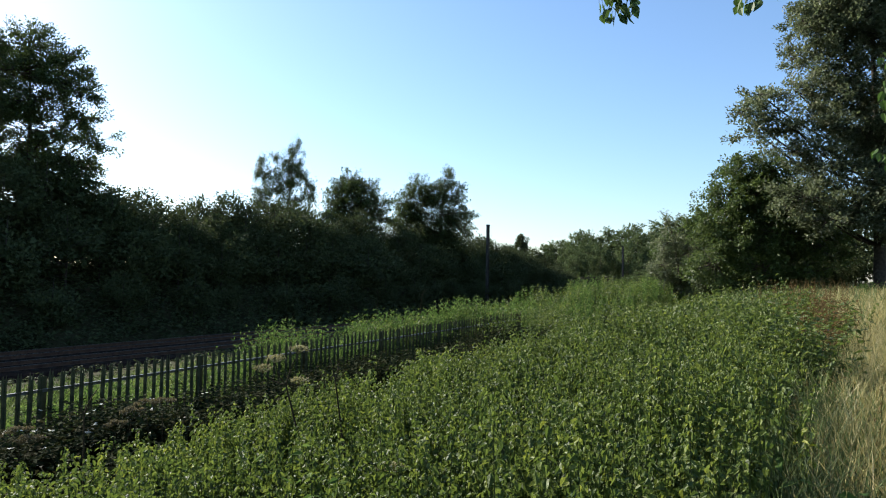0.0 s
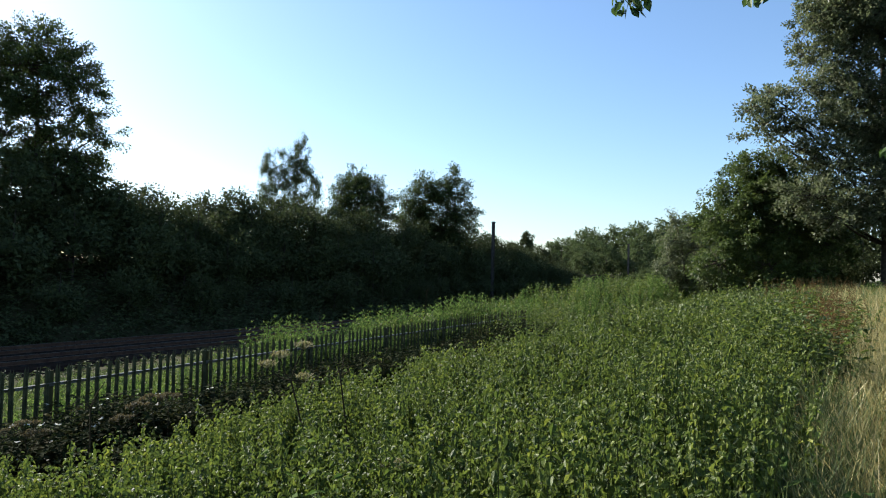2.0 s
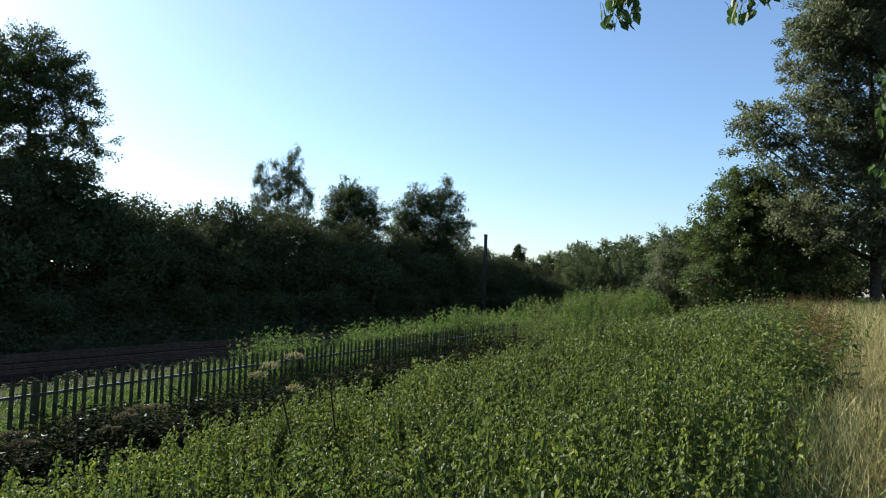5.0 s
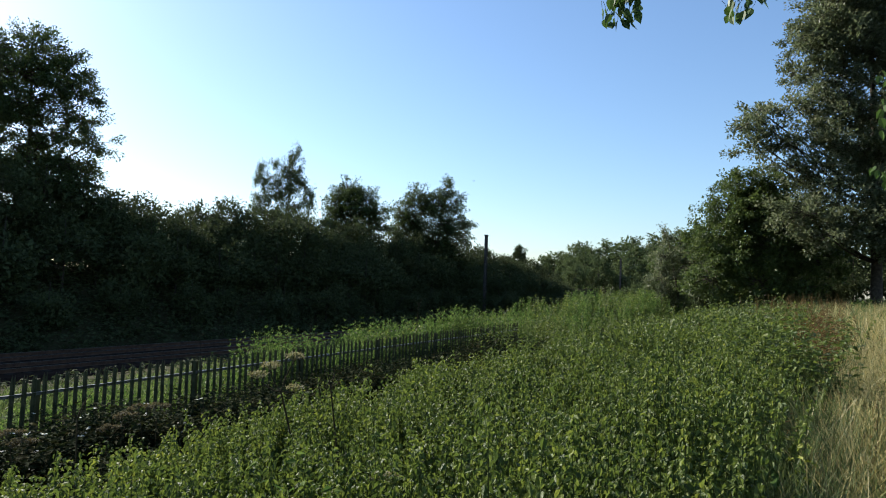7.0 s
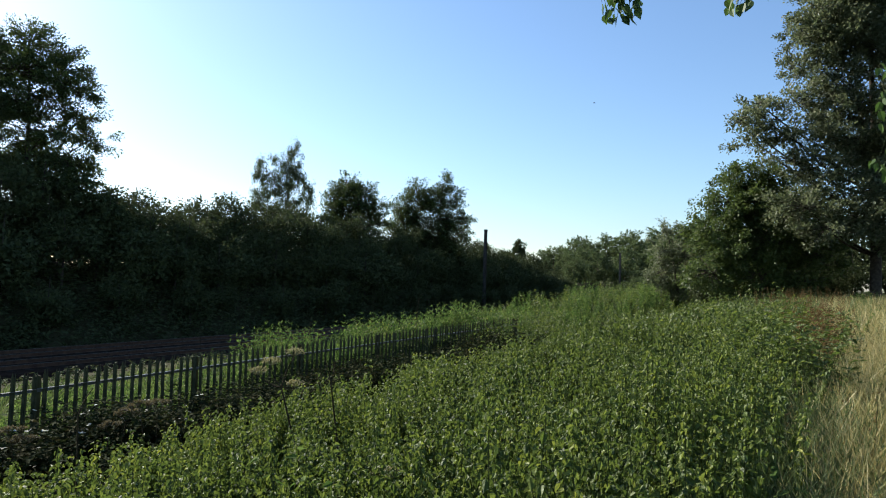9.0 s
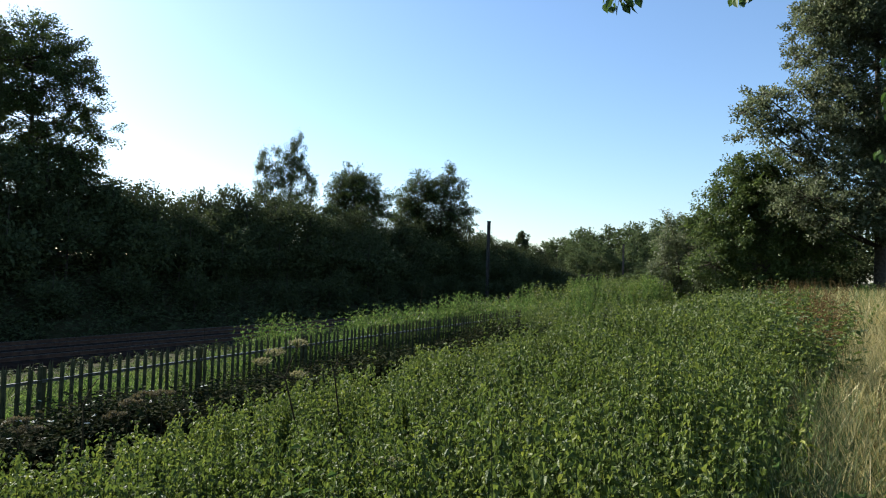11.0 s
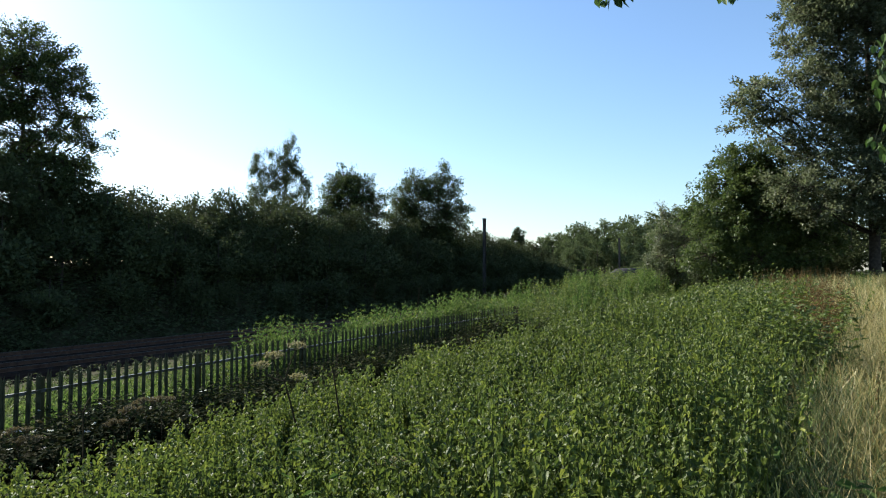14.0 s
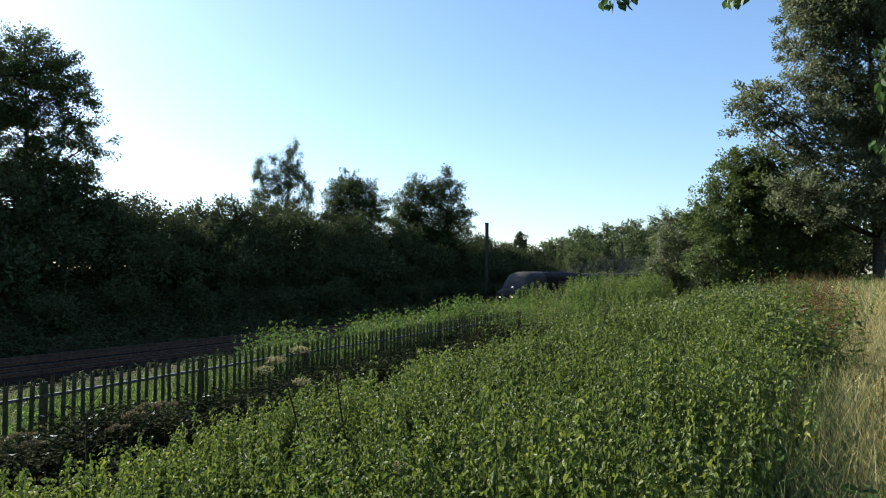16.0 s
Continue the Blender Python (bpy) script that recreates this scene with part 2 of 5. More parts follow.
def gz(x, y):
    """Height of the ground."""
    x, y = np.asarray(x, float), np.asarray(y, float)
    s, q = along(x, y)
    zf = np.interp(q, [-100, -2, 1, 5, 8.5, 10.5, 14, 20], [0, 0, -0.08, -0.4, -1.15, -1.5, -1.5, -1.7])
    zf = zf + np.interp(s, [-20, 0, 8, 45, 90], [0, 0, 0.08, 0.85, 0.9]) * (1 - sstep(q, 20, 24))
    zf = zf + np.interp(s, [14, 30, 50], [0, 0.15, 0.5]) * sstep(q, 9, 13) * (1 - sstep(q, 16, 22))
    qt = track_q(x, y)
    z = zf + (RAIL_Z - 0.7 - zf) * sstep(qt, 20, 24)
    far = np.interp(qt, [33.5, 41, 60], [RAIL_Z - 0.7, 1.8, 2.2])
    z = np.where(qt > 33.5, far, z)
    return z + 0.06 * np.sin(x * 0.9 + 1) * np.sin(y * 0.7) * (qt < 18)


def build_ground():
    gx = np.unique(np.concatenate([np.linspace(-80, 80, 161), np.linspace(-2500, -80, 30), np.linspace(80, 2500, 30)]))
    gy = np.unique(np.concatenate([np.linspace(-10, 160, 171), np.linspace(-400, -10, 14), np.linspace(160, 4000, 40)]))
    X, Y = np.meshgrid(gx, gy)
    V = np.stack([X, Y, gz(X, Y)], -1).reshape(-1, 3)
    w = len(gx)
    i = np.arange((len(gy) - 1) * w).reshape(-1, w)[:, :-1].ravel()
    F = np.stack([i, i + 1, i + w + 1, i + w], -1)
    tagged(put("ground", V, F, SOIL, smooth=True), "dark earth under weeds, sloping down to a railway cutting", "ground", kind="structure")


def sweep(offsets, us, zs):
    """A strip along the railway with the given cross-section."""
    V = []
    for u in us:
        for q, z in zip(offsets, zs):
            x, y, _ = track_at(u, q)
            V.append((x, y, z))
    n, V = len(offsets), np.array(V)
    i = np.arange((len(us) - 1) * n).reshape(-1, n)[:, :-1].ravel()
    return V, np.stack([i, i + 1, i + n + 1, i + n], -1)


US = list(range(-40, 200, 6))


def build_railway():
    R = RAIL_Z
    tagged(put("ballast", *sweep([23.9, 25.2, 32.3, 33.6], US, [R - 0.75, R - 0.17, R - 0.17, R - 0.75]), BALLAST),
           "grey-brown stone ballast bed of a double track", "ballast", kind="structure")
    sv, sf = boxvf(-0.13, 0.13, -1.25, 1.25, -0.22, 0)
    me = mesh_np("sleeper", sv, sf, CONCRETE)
    for name, q in (("track", 27.05), ("track", 30.45)):
        tr = tagged(new(name), "rusty steel rails on concrete sleepers in ballast", "railway track", "railway tracks", "structure")
        for side in (-0.7525, 0.7525):
            o = [q + side + w for w in (-0.07, -0.012, -0.012, -0.036, -0.036, 0.036, 0.036, 0.012, 0.012, 0.07)]
            rail = put("rail", *sweep(o, US, [R - 0.15, R - 0.13, R - 0.05, R - 0.04, R - 0.012, R - 0.012, R - 0.04, R - 0.05, R - 0.13, R - 0.15]), RAILSIDE, tr)
            put("rail_head", *sweep([q + side - 0.035, q + side - 0.03, q + side + 0.03, q + side + 0.035], US, [R - 0.012, R, R, R - 0.012]), RAILTOP, rail, "polished running surface")
        for k in range(140):
            x, y, h = track_at(-22 + k * 0.65, q)
            sl = new("sleeper", me)
            sl.parent = tr
            sl.matrix_basis = pose(x, y, R - 0.15, 0, 0, 90 - h)


# ---- growth ----
def herbs(X, Y, H, levels, leaf, droop, wide=0.45, per=2, top=0.5, lean=0.12, r=None, low=0.25, fall=0.8, oval=False, loose=0.25):
    """Upright weeds: leaves set in turned pairs up each stem, smaller to the top. Returns leaves and stems."""
    r = r or rng
    n = len(X)
    base = np.stack([X, Y, gz(X, Y)], -1)
    tilt = r.normal(size=(n, 3)) * (lean, lean, 0)
    u = np.linspace(low, 1.0, levels)
    turn0 = r.uniform(0, 6.28, n)
    Ps, Ds, Ls = [], [], []
    for i, uu in enumerate(u):
        c = base + (np.array((0, 0, 1.0)) + tilt * uu) * (H * uu)[:, None]
        for k in range(per):
            az = turn0 + i * 1.57 + k * 6.283 / per + r.normal(size=n) * 0.3
            dr = droop * (1.15 - fall * uu) + r.normal(size=n) * loose
            D = np.stack([np.cos(az) * np.cos(dr), np.sin(az) * np.cos(dr), -np.sin(dr)], -1)
            Ps.append(c + r.normal(size=(n, 3)) * 0.012), Ds.append(D)
            Ls.append(leaf * (1 - (1 - top) * uu ** 2) * r.uniform(0.7, 1.25, n))
    L = np.concatenate(Ls)
    lv = oval_leaves(np.concatenate(Ps), unit(np.concatenate(Ds)), L, L * wide, r) if oval else leaves(np.concatenate(Ps), unit(np.concatenate(Ds)), L, L * wide, 0.2, r)
    st = tubes(base, base + (np.array((0, 0, 1.0)) + tilt * 0.9) * H[:, None] * 0.9, 0.0032, 0.002, 3, None, 1)
    return lv, st


def blades(P, D, L, W, r):
    """Grass blades of two lengths, bending over."""
    n = len(P)
    bend = unit(r.normal(size=(n, 3)) * (1, 1, 0.1)) * (r.uniform(0.03, 0.45, n) * L)[:, None]
    side = unit(np.cross(D, r.normal(size=(n, 3)))) * np.broadcast_to(W, n)[:, None]
    a, b = P, P + D * (L * 0.55)[:, None] + bend * 0.18
    c = P + D * (L * 0.92)[:, None] + bend
    V = np.stack([a - side, a + side, b - side * 0.8, b + side * 0.8, c - side * 0.15, c + side * 0.15], 1).reshape(-1, 3)
    o = np.arange(n)[:, None] * 6
    F = np.concatenate([o + (0, 1, 3, 2), o + (2, 3, 5, 4)], 0)
    return V, F


def scatter(n, x0, x1, y0, y1, keep, r):
    X, Y = r.uniform(x0, x1, n), r.uniform(y0, y1, n)
    m = keep(X, Y)
    return X[m], Y[m]


def in_view(x, y, pad=1.5):
    return np.abs(x) < 0.70 * y + pad


def straw_edge(y):
    """Where the nettles give way to dry grass."""
    return np.interp(y, [0, 3.4, 5, 6.5, 10, 14.4, 24, 38, 60], [0.6, 1.45, 2.4, 3.45, 5.7, 8.2, 12.3, 16.5, 24])


def build_weeds():
    r = np.random.default_rng(11)

    def nettle_zone(x, y):
        s, q = along(x, y)
        edge = straw_edge(y) + 0.02 * y * np.sin(y * 1.7) + r.normal(size=len(x)) * (0.05 + 0.022 * y)
        k = np.interp(y, [5, 12, 30], [2.0, 1.4, 0.9])
        gap = np.array([noise.noise((a * f, b * f * 0.7, 7)) for a, b, f in zip(x, y, k)]) + r.uniform(-0.2, 0.2, len(x)) > np.interp(y, [3, 6, 14], [-0.34, -0.2, -0.16])
        return (q < np.interp(s, [2, 5, 8, 11, 15, 22], [6.0, 5.7, 6.1, 6.8, 7.8, 10.4]) + 0.3 * np.sin(s * 1.3)) & (x < edge) & gap & in_view(x, y) & (np.hypot(x, y) > 2.6) & (track_q(x, y) < 20)

    def tall(x, y):
        """Height by clump: tufts stand over hollows."""
        k = np.interp(y, [5, 12, 30], [1.5, 1.0, 0.7])
        n = np.array([noise.noise((a * 0.4, b * 0.4, 0)) for a, b in zip(x, y)])
        m = np.array([noise.noise((a * f, b * f * 0.7, 21)) for a, b, f in zip(x, y, k)])
        edge = 1 + 0.2 * sstep(x, straw_edge(y) - 1.2, straw_edge(y) - 0.2)
        h = 0.8 + 0.2 * n + np.interp(y, [8, 16], [0.42, 0.6]) * m + r.normal(size=len(x)) * 0.15
        return np.clip(h, 0.3, 1.3) * edge * np.interp(y, [14, 24], [1.0, 1.15]) * np.interp(along(x, y)[1], [2.5, 4.5, 6.5], [1.0, 0.86, 0.8]) * (1 - 0.14 * sstep(-x, -0.5, 0.6) * (1 - sstep(y, 6, 9)))

    lv, st = [], []
    for n, y0, y1, lev, leaf, per in ((3500, 1.5, 8, 14, 0.066, 4), (4500, 8, 16, 9, 0.108, 4), (9500, 16, 58, 5, 0.23, 3)):
        wid = 0.7 * y1 + 1.5
        X, Y = scatter(n * 2, -wid, wid, y0, y1, nettle_zone, r)
        a, b = herbs(X, Y, tall(X, Y), lev, leaf, 0.95, 0.62, per, r=r, low=0.3, top=0.45, fall=0.45, oval=y0 < 10, loose=0.5)
        lv.append(a), st.append(b)
    V, F = join(*lv)
    V2, F2 = join((V, F), join(*st))
    mi = np.concatenate([np.zeros(len(F)), np.ones(len(F2) - len(F))])
    tagged(put("nettles", V2, F2, [NETTLE, GSTEM], mi=mi), "dense patch of green stinging nettles on a bank", "nettles", kind="stuff")

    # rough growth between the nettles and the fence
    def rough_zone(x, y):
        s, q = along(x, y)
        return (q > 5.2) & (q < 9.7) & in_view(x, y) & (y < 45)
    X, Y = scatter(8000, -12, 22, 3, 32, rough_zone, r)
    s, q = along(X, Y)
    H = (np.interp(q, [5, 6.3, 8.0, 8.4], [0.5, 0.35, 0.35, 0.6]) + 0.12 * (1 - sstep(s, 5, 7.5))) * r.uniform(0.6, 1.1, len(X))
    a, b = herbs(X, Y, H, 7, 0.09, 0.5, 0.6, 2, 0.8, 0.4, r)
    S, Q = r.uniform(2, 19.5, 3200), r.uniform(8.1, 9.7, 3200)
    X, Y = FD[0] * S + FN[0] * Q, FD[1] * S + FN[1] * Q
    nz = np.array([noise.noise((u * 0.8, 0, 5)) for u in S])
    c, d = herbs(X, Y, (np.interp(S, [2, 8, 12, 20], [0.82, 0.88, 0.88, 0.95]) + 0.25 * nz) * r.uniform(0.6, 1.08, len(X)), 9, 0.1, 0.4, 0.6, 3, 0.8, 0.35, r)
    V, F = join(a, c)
    tagged(put("brambles", V, F, SHADED_BRAMBLE), "tangled brambles and dead stems along a fence, shade put into their colour", "brambles", kind="stuff")

    # pale tall growth behind the fence
    def bank_zone(x, y):
        s, q = along(x, y)
        return (q > 10.3) & (q < np.interp(s, [13, 18, 22], [12.2, 14.5, 18]) + 0.8 * np.sin(s * 0.9)) & (s > 2) & (s < 85) & in_view(x, y)
    X, Y = scatter(52000, -20, 60, 4, 80, bank_zone, r)
    S, Q = np.concatenate([r.uniform(2.5, 10, 1700), r.uniform(10, 24, 3200)]), r.uniform(10.15, 12.2, 4900)
    X, Y = np.concatenate([X, FD[0] * S + FN[0] * Q]), np.concatenate([Y, FD[1] * S + FN[1] * Q])
    s, q = along(X, Y)
    nz = np.array([noise.noise((a * 0.45, b * 0.45, 3)) for a, b in zip(X, Y)])
    m = nz + r.uniform(-0.35, 0.35, len(X)) > -0.12
    X, Y, s, q, nz = X[m], Y[m], s[m], q[m], nz[m]
    big = np.array([noise.noise((a * 0.17, b * 0.17, 9)) for a, b in zip(X, Y)])
    H = (1 + 0.45 * nz + 0.3 * big) * np.interp(s, [4, 9.5, 11, 13.5, 17, 26, 31, 38, 60, 85], [0.75, 0.95, 1.6, 1.8, 1.72, 1.2, 1.5, 1.78, 1.8, 1.9]) * (1 - 0.45 * sstep(q, 12, 15.5) * (1 - sstep(s, 30, 48))) * r.uniform(0.6, 1.08, len(X))
    dark = np.array([noise.noise((a * 0.33, b * 0.33, 13)) for a, b in zip(X, Y)]) + r.uniform(-0.25, 0.25, len(X)) > np.interp(s, [12, 20, 40], [0.35, 0.0, -0.2])
    for name, sel, mat, lab, up, w in (("willowherb", ~dark, WILLOWHERB, "tall light green willowherb on the cutting's edge", -0.75, 0.26),
                                       ("tall_nettles", dark, NETTLE, "tall dark green nettles among willowherb", 0.7, 0.5)):
        a, b = herbs(X[sel], Y[sel], H[sel] * (1.0 if up < 0 else 0.92), 10 if up < 0 else 9, 0.17 * np.interp(s[sel], [10, 16, 40], [0.68, 0.95, 1.7]) * (1.0 if up < 0 else 0.8), up, w, 3, 0.6, 0.1, r, fall=0.2)
        V, F = join(a, b)
        tagged(put(name, V, F, [mat, GSTEM], mi=np.concatenate([np.zeros(len(a[1])), np.ones(len(b[1]))])), lab, "tall weeds", kind="stuff")

    X, Y = scatter(26000, -26, 40, 4, 70, lambda x, y: (along(x, y)[1] > 10.8) & (along(x, y)[1] < 15) & in_view(x, y), r)
    a, b = herbs(X, Y, np.interp(along(X, Y)[1], [10.8, 13, 15], [1.0, 0.75, 0.45]) * r.uniform(0.5, 1, len(X)), 6, 0.15, 0.2, 0.4, 2, 0.7, 0.3, r)
    tagged(put("bank_weeds", *a, WILLOWHERB), "low green weeds on the cutting side below a fence", "weeds", kind="stuff")

    X, Y = scatter(42000, -30, 60, 4, 95, lambda x, y: (along(x, y)[1] > 14) & (along(x, y)[1] < 24.3) & in_view(x, y), r)
    q = along(X, Y)[1]
    a, b = herbs(X, Y, np.interp(q, [14, 18, 24], [0.4, 0.28, 0.15]) * r.uniform(0.5, 1, len(X)), 4, 0.16, 0.2, 0.5, 2, 0.8, 0.4, r)
    tagged(put("trackside_scrub", *a, HEDGE), "low dark scrub beside the ballast", "scrub", kind="stuff")

    S, Q = r.uniform(0, 15, 16000), r.uniform(10.3, 17.5, 16000)
    X, Y = FD[0] * S + FN[0] * Q, FD[1] * S + FN[1] * Q
    P = np.stack([X, Y, gz(X, Y)], -1)
    D = unit(r.normal(size=P.shape) * (0.35, 0.35, 0) + (0, 0, 1.0))
    tagged(put("cutting_grass", *blades(P, D, r.uniform(0.2, 0.5, len(X)), 0.014, r), GREENGRASS), "rank green grass on the cutting side behind a fence", "grass", kind="stuff")

    # undergrowth on the far side of the cutting
    n = 10000
    U, Q = r.uniform(-12, 112, n), r.uniform(33.2, 42, n)
    X, Y = TD[0] * U + TN[0] * Q, TD[1] * U + TN[1] * Q
    a, b = herbs(X, Y, r.uniform(0.4, 1.3, n), 4, 0.28, 0.4, 0.6, 2, 0.8, 0.5, r)
    tagged(put("bank_undergrowth", *a, HEDGE), "dark ivy and scrub on the shaded cutting side", "undergrowth", kind="stuff")

    # dry grass with green blades in it
    def grass_zone(x, y):
        edge = straw_edge(y) - 0.25 - 0.03 * y + r.normal(size=len(x)) * (0.15 + 0.05 * y)
        return (x > edge) & (y < 42.5) & in_view(x, y) & (np.hypot(x, y) > 2.7)
    X, Y = scatter(26000, -1, 34, 1, 48, grass_zone, r)
    X2, Y2 = scatter(32000, -1, 10, 1, 12, grass_zone, r)
    X, Y = np.concatenate([X, X2]), np.concatenate([Y, Y2])
    green = r.uniform(size=len(X)) < np.maximum(np.interp(X / Y, [0.5, 0.56, 0.6, 0.67], [0.95, 0.78, 0.4, 0.15]), np.interp(Y, [14, 24], [0, 0.5])) + np.interp(Y, [4, 8], [0.12, 0.0])
    for name, sel, mat, lab in (("straw_grass", ~green, STRAW, "dry straw-coloured seeding grass"), ("green_grass", green, GREENGRASS, "long green grass among dry stems")):
        x, y = X[sel], Y[sel]
        out = []
        for k in range(4):
            n = len(x)
            P = np.stack([x + r.normal(size=n) * 0.05, y + r.normal(size=n) * 0.05, gz(x, y)], -1)
            D = unit(r.normal(size=(n, 3)) * (0.28, 0.28, 0) + (0, 0, 1.0))
            L = r.uniform(0.35, 0.85, n) * np.interp(y, [3, 9], [0.9, 1.1])
            out.append(blades(P, D, L, np.where(y < 12, 0.0043, 0.01), r))
        tagged(put(name, *join(*out), mat), lab, "grass", kind="stuff")
    X, Y = scatter(60000, 0, 12, 1.8, 15, lambda x, y: (x > straw_edge(y) - 0.9) & in_view(x, y), r)
    P = np.stack([X, Y, gz(X, Y)], -1)
    D = unit(r.normal(size=P.shape) * (0.5, 0.5, 0) + (0, 0, 1.0))
    tagged(put("short_grass", *blades(P, D, r.uniform(0.12, 0.38, len(X)), 0.006, r), GREENGRASS), "short green grass under the dry stems", "grass", kind="stuff")
    # rusty docks between the nettles and the dry grass
    Y = np.concatenate([r.uniform(9, 22, 190), r.uniform(22, 38, 120)])
    X = Y * np.concatenate([0.557 + r.normal(size=190) * 0.026, 0.54 + r.normal(size=120) * 0.04])
    a, b = herbs(X, Y, r.uniform(0.8, 1.3, len(X)), 15, 0.06, -0.7, 0.6, 3, 0.7, 0.12, r, low=0.45, loose=0.5)
    tagged(put("dock_seedheads", *a, RUST), "rust-brown seeding dock at the field's far edge", "dock", kind="stuff")


def crown(clumps, per, spread, leaf, r, wide=0.6, hang=0.0, flat=0.85):
    """Leaves in clumps about the given centres."""
    n = len(clumps) * per
    c = np.repeat(clumps, per, 0)
    off = unit(r.normal(size=(n, 3))) * (r.uniform(0.15, 1, (n, 1)) ** 0.6) * np.repeat(np.broadcast_to(spread, len(clumps)), per)[:, None] * (1, 1, flat)
    D = unit(off * 0.6 / np.mean(spread) + r.normal(size=(n, 3)) * 0.7 + (0, 0, -hang))
    L = leaf * r.uniform(0.6, 1.3, n)
    return leaves(c + off, D, L, L * wide, 0.18, r)


def make_tree(name, crown_c, crown_r, n_clump, per, spread, leaf, mat, bark, label, seed, trunk_r=0.2, hang=0.0, shell=0.5, wide=0.6, fork=0.3, lumps=0):
    """A tree at its own base: tapered trunk, limbs to each clump, crown of leaf clumps."""
    r = np.random.default_rng(seed)
    tree = tagged(new(name), label, "shrub" if "shrub" in name else "tree")
    cc, cr = np.array(crown_c, float), np.array(crown_r, float)
    d = unit(r.normal(size=(n_clump, 3)))
    rad = r.uniform(shell, 1.0, (n_clump, 1)) * (1 + 0.18 * np.sin(d[:, :1] * 5 + seed) * np.cos(d[:, 2:] * 4 + seed))
    C = cc + d * rad * cr
    C = C[C[:, 2] > 0.3]
    if lumps:
        L = cc + unit(r.normal(size=(lumps, 3))) * cr * 0.85
        k = r.integers(0, lumps, len(C))
        C = C * 0.55 + L[k] * 0.45
    topz = cc[2] + cr[2] * 0.75
    tops = np.array([[0, 0, topz]]) + np.array([[cc[0], cc[1], 0]]) * 0.6
    tv = [tubes([[0, 0, -0.3]], tops, trunk_r, trunk_r * 0.15, 8, np.array([[0.15, 0.1, 0]]) * trunk_r * 4, 6)]
    start_u = np.clip((C[:, 2] / topz) * r.uniform(0.62, 0.95, len(C)), fork * 0.6, 0.95)
    S = tops * start_u[:, None] + np.array((0.15, 0.1, 0)) * trunk_r * 4 * (4 * start_u * (1 - start_u))[:, None]
    rs = trunk_r * (1 - 0.85 * start_u) * 0.24
    tv.append(tubes(S, C, rs, 0.012, 3, np.stack([np.zeros(len(C)), np.zeros(len(C)), -0.06 * np.linalg.norm(C - S, axis=1)], -1) + r.normal(size=C.shape) * 0.12, 2))
    B = np.repeat(C, 3, 0)
    if per > 60:
        tv.append(tubes(B, B + r.normal(size=B.shape) * np.mean(spread) * 0.6, 0.02, 0.006, 3, None, 1))
    put("trunk", *join(*tv), bark, tree, "", True)
    put("crown", *crown(C, per, spread * r.uniform(0.65, 1.2, len(C)), leaf, r, wide, hang), mat, tree)
    return tree


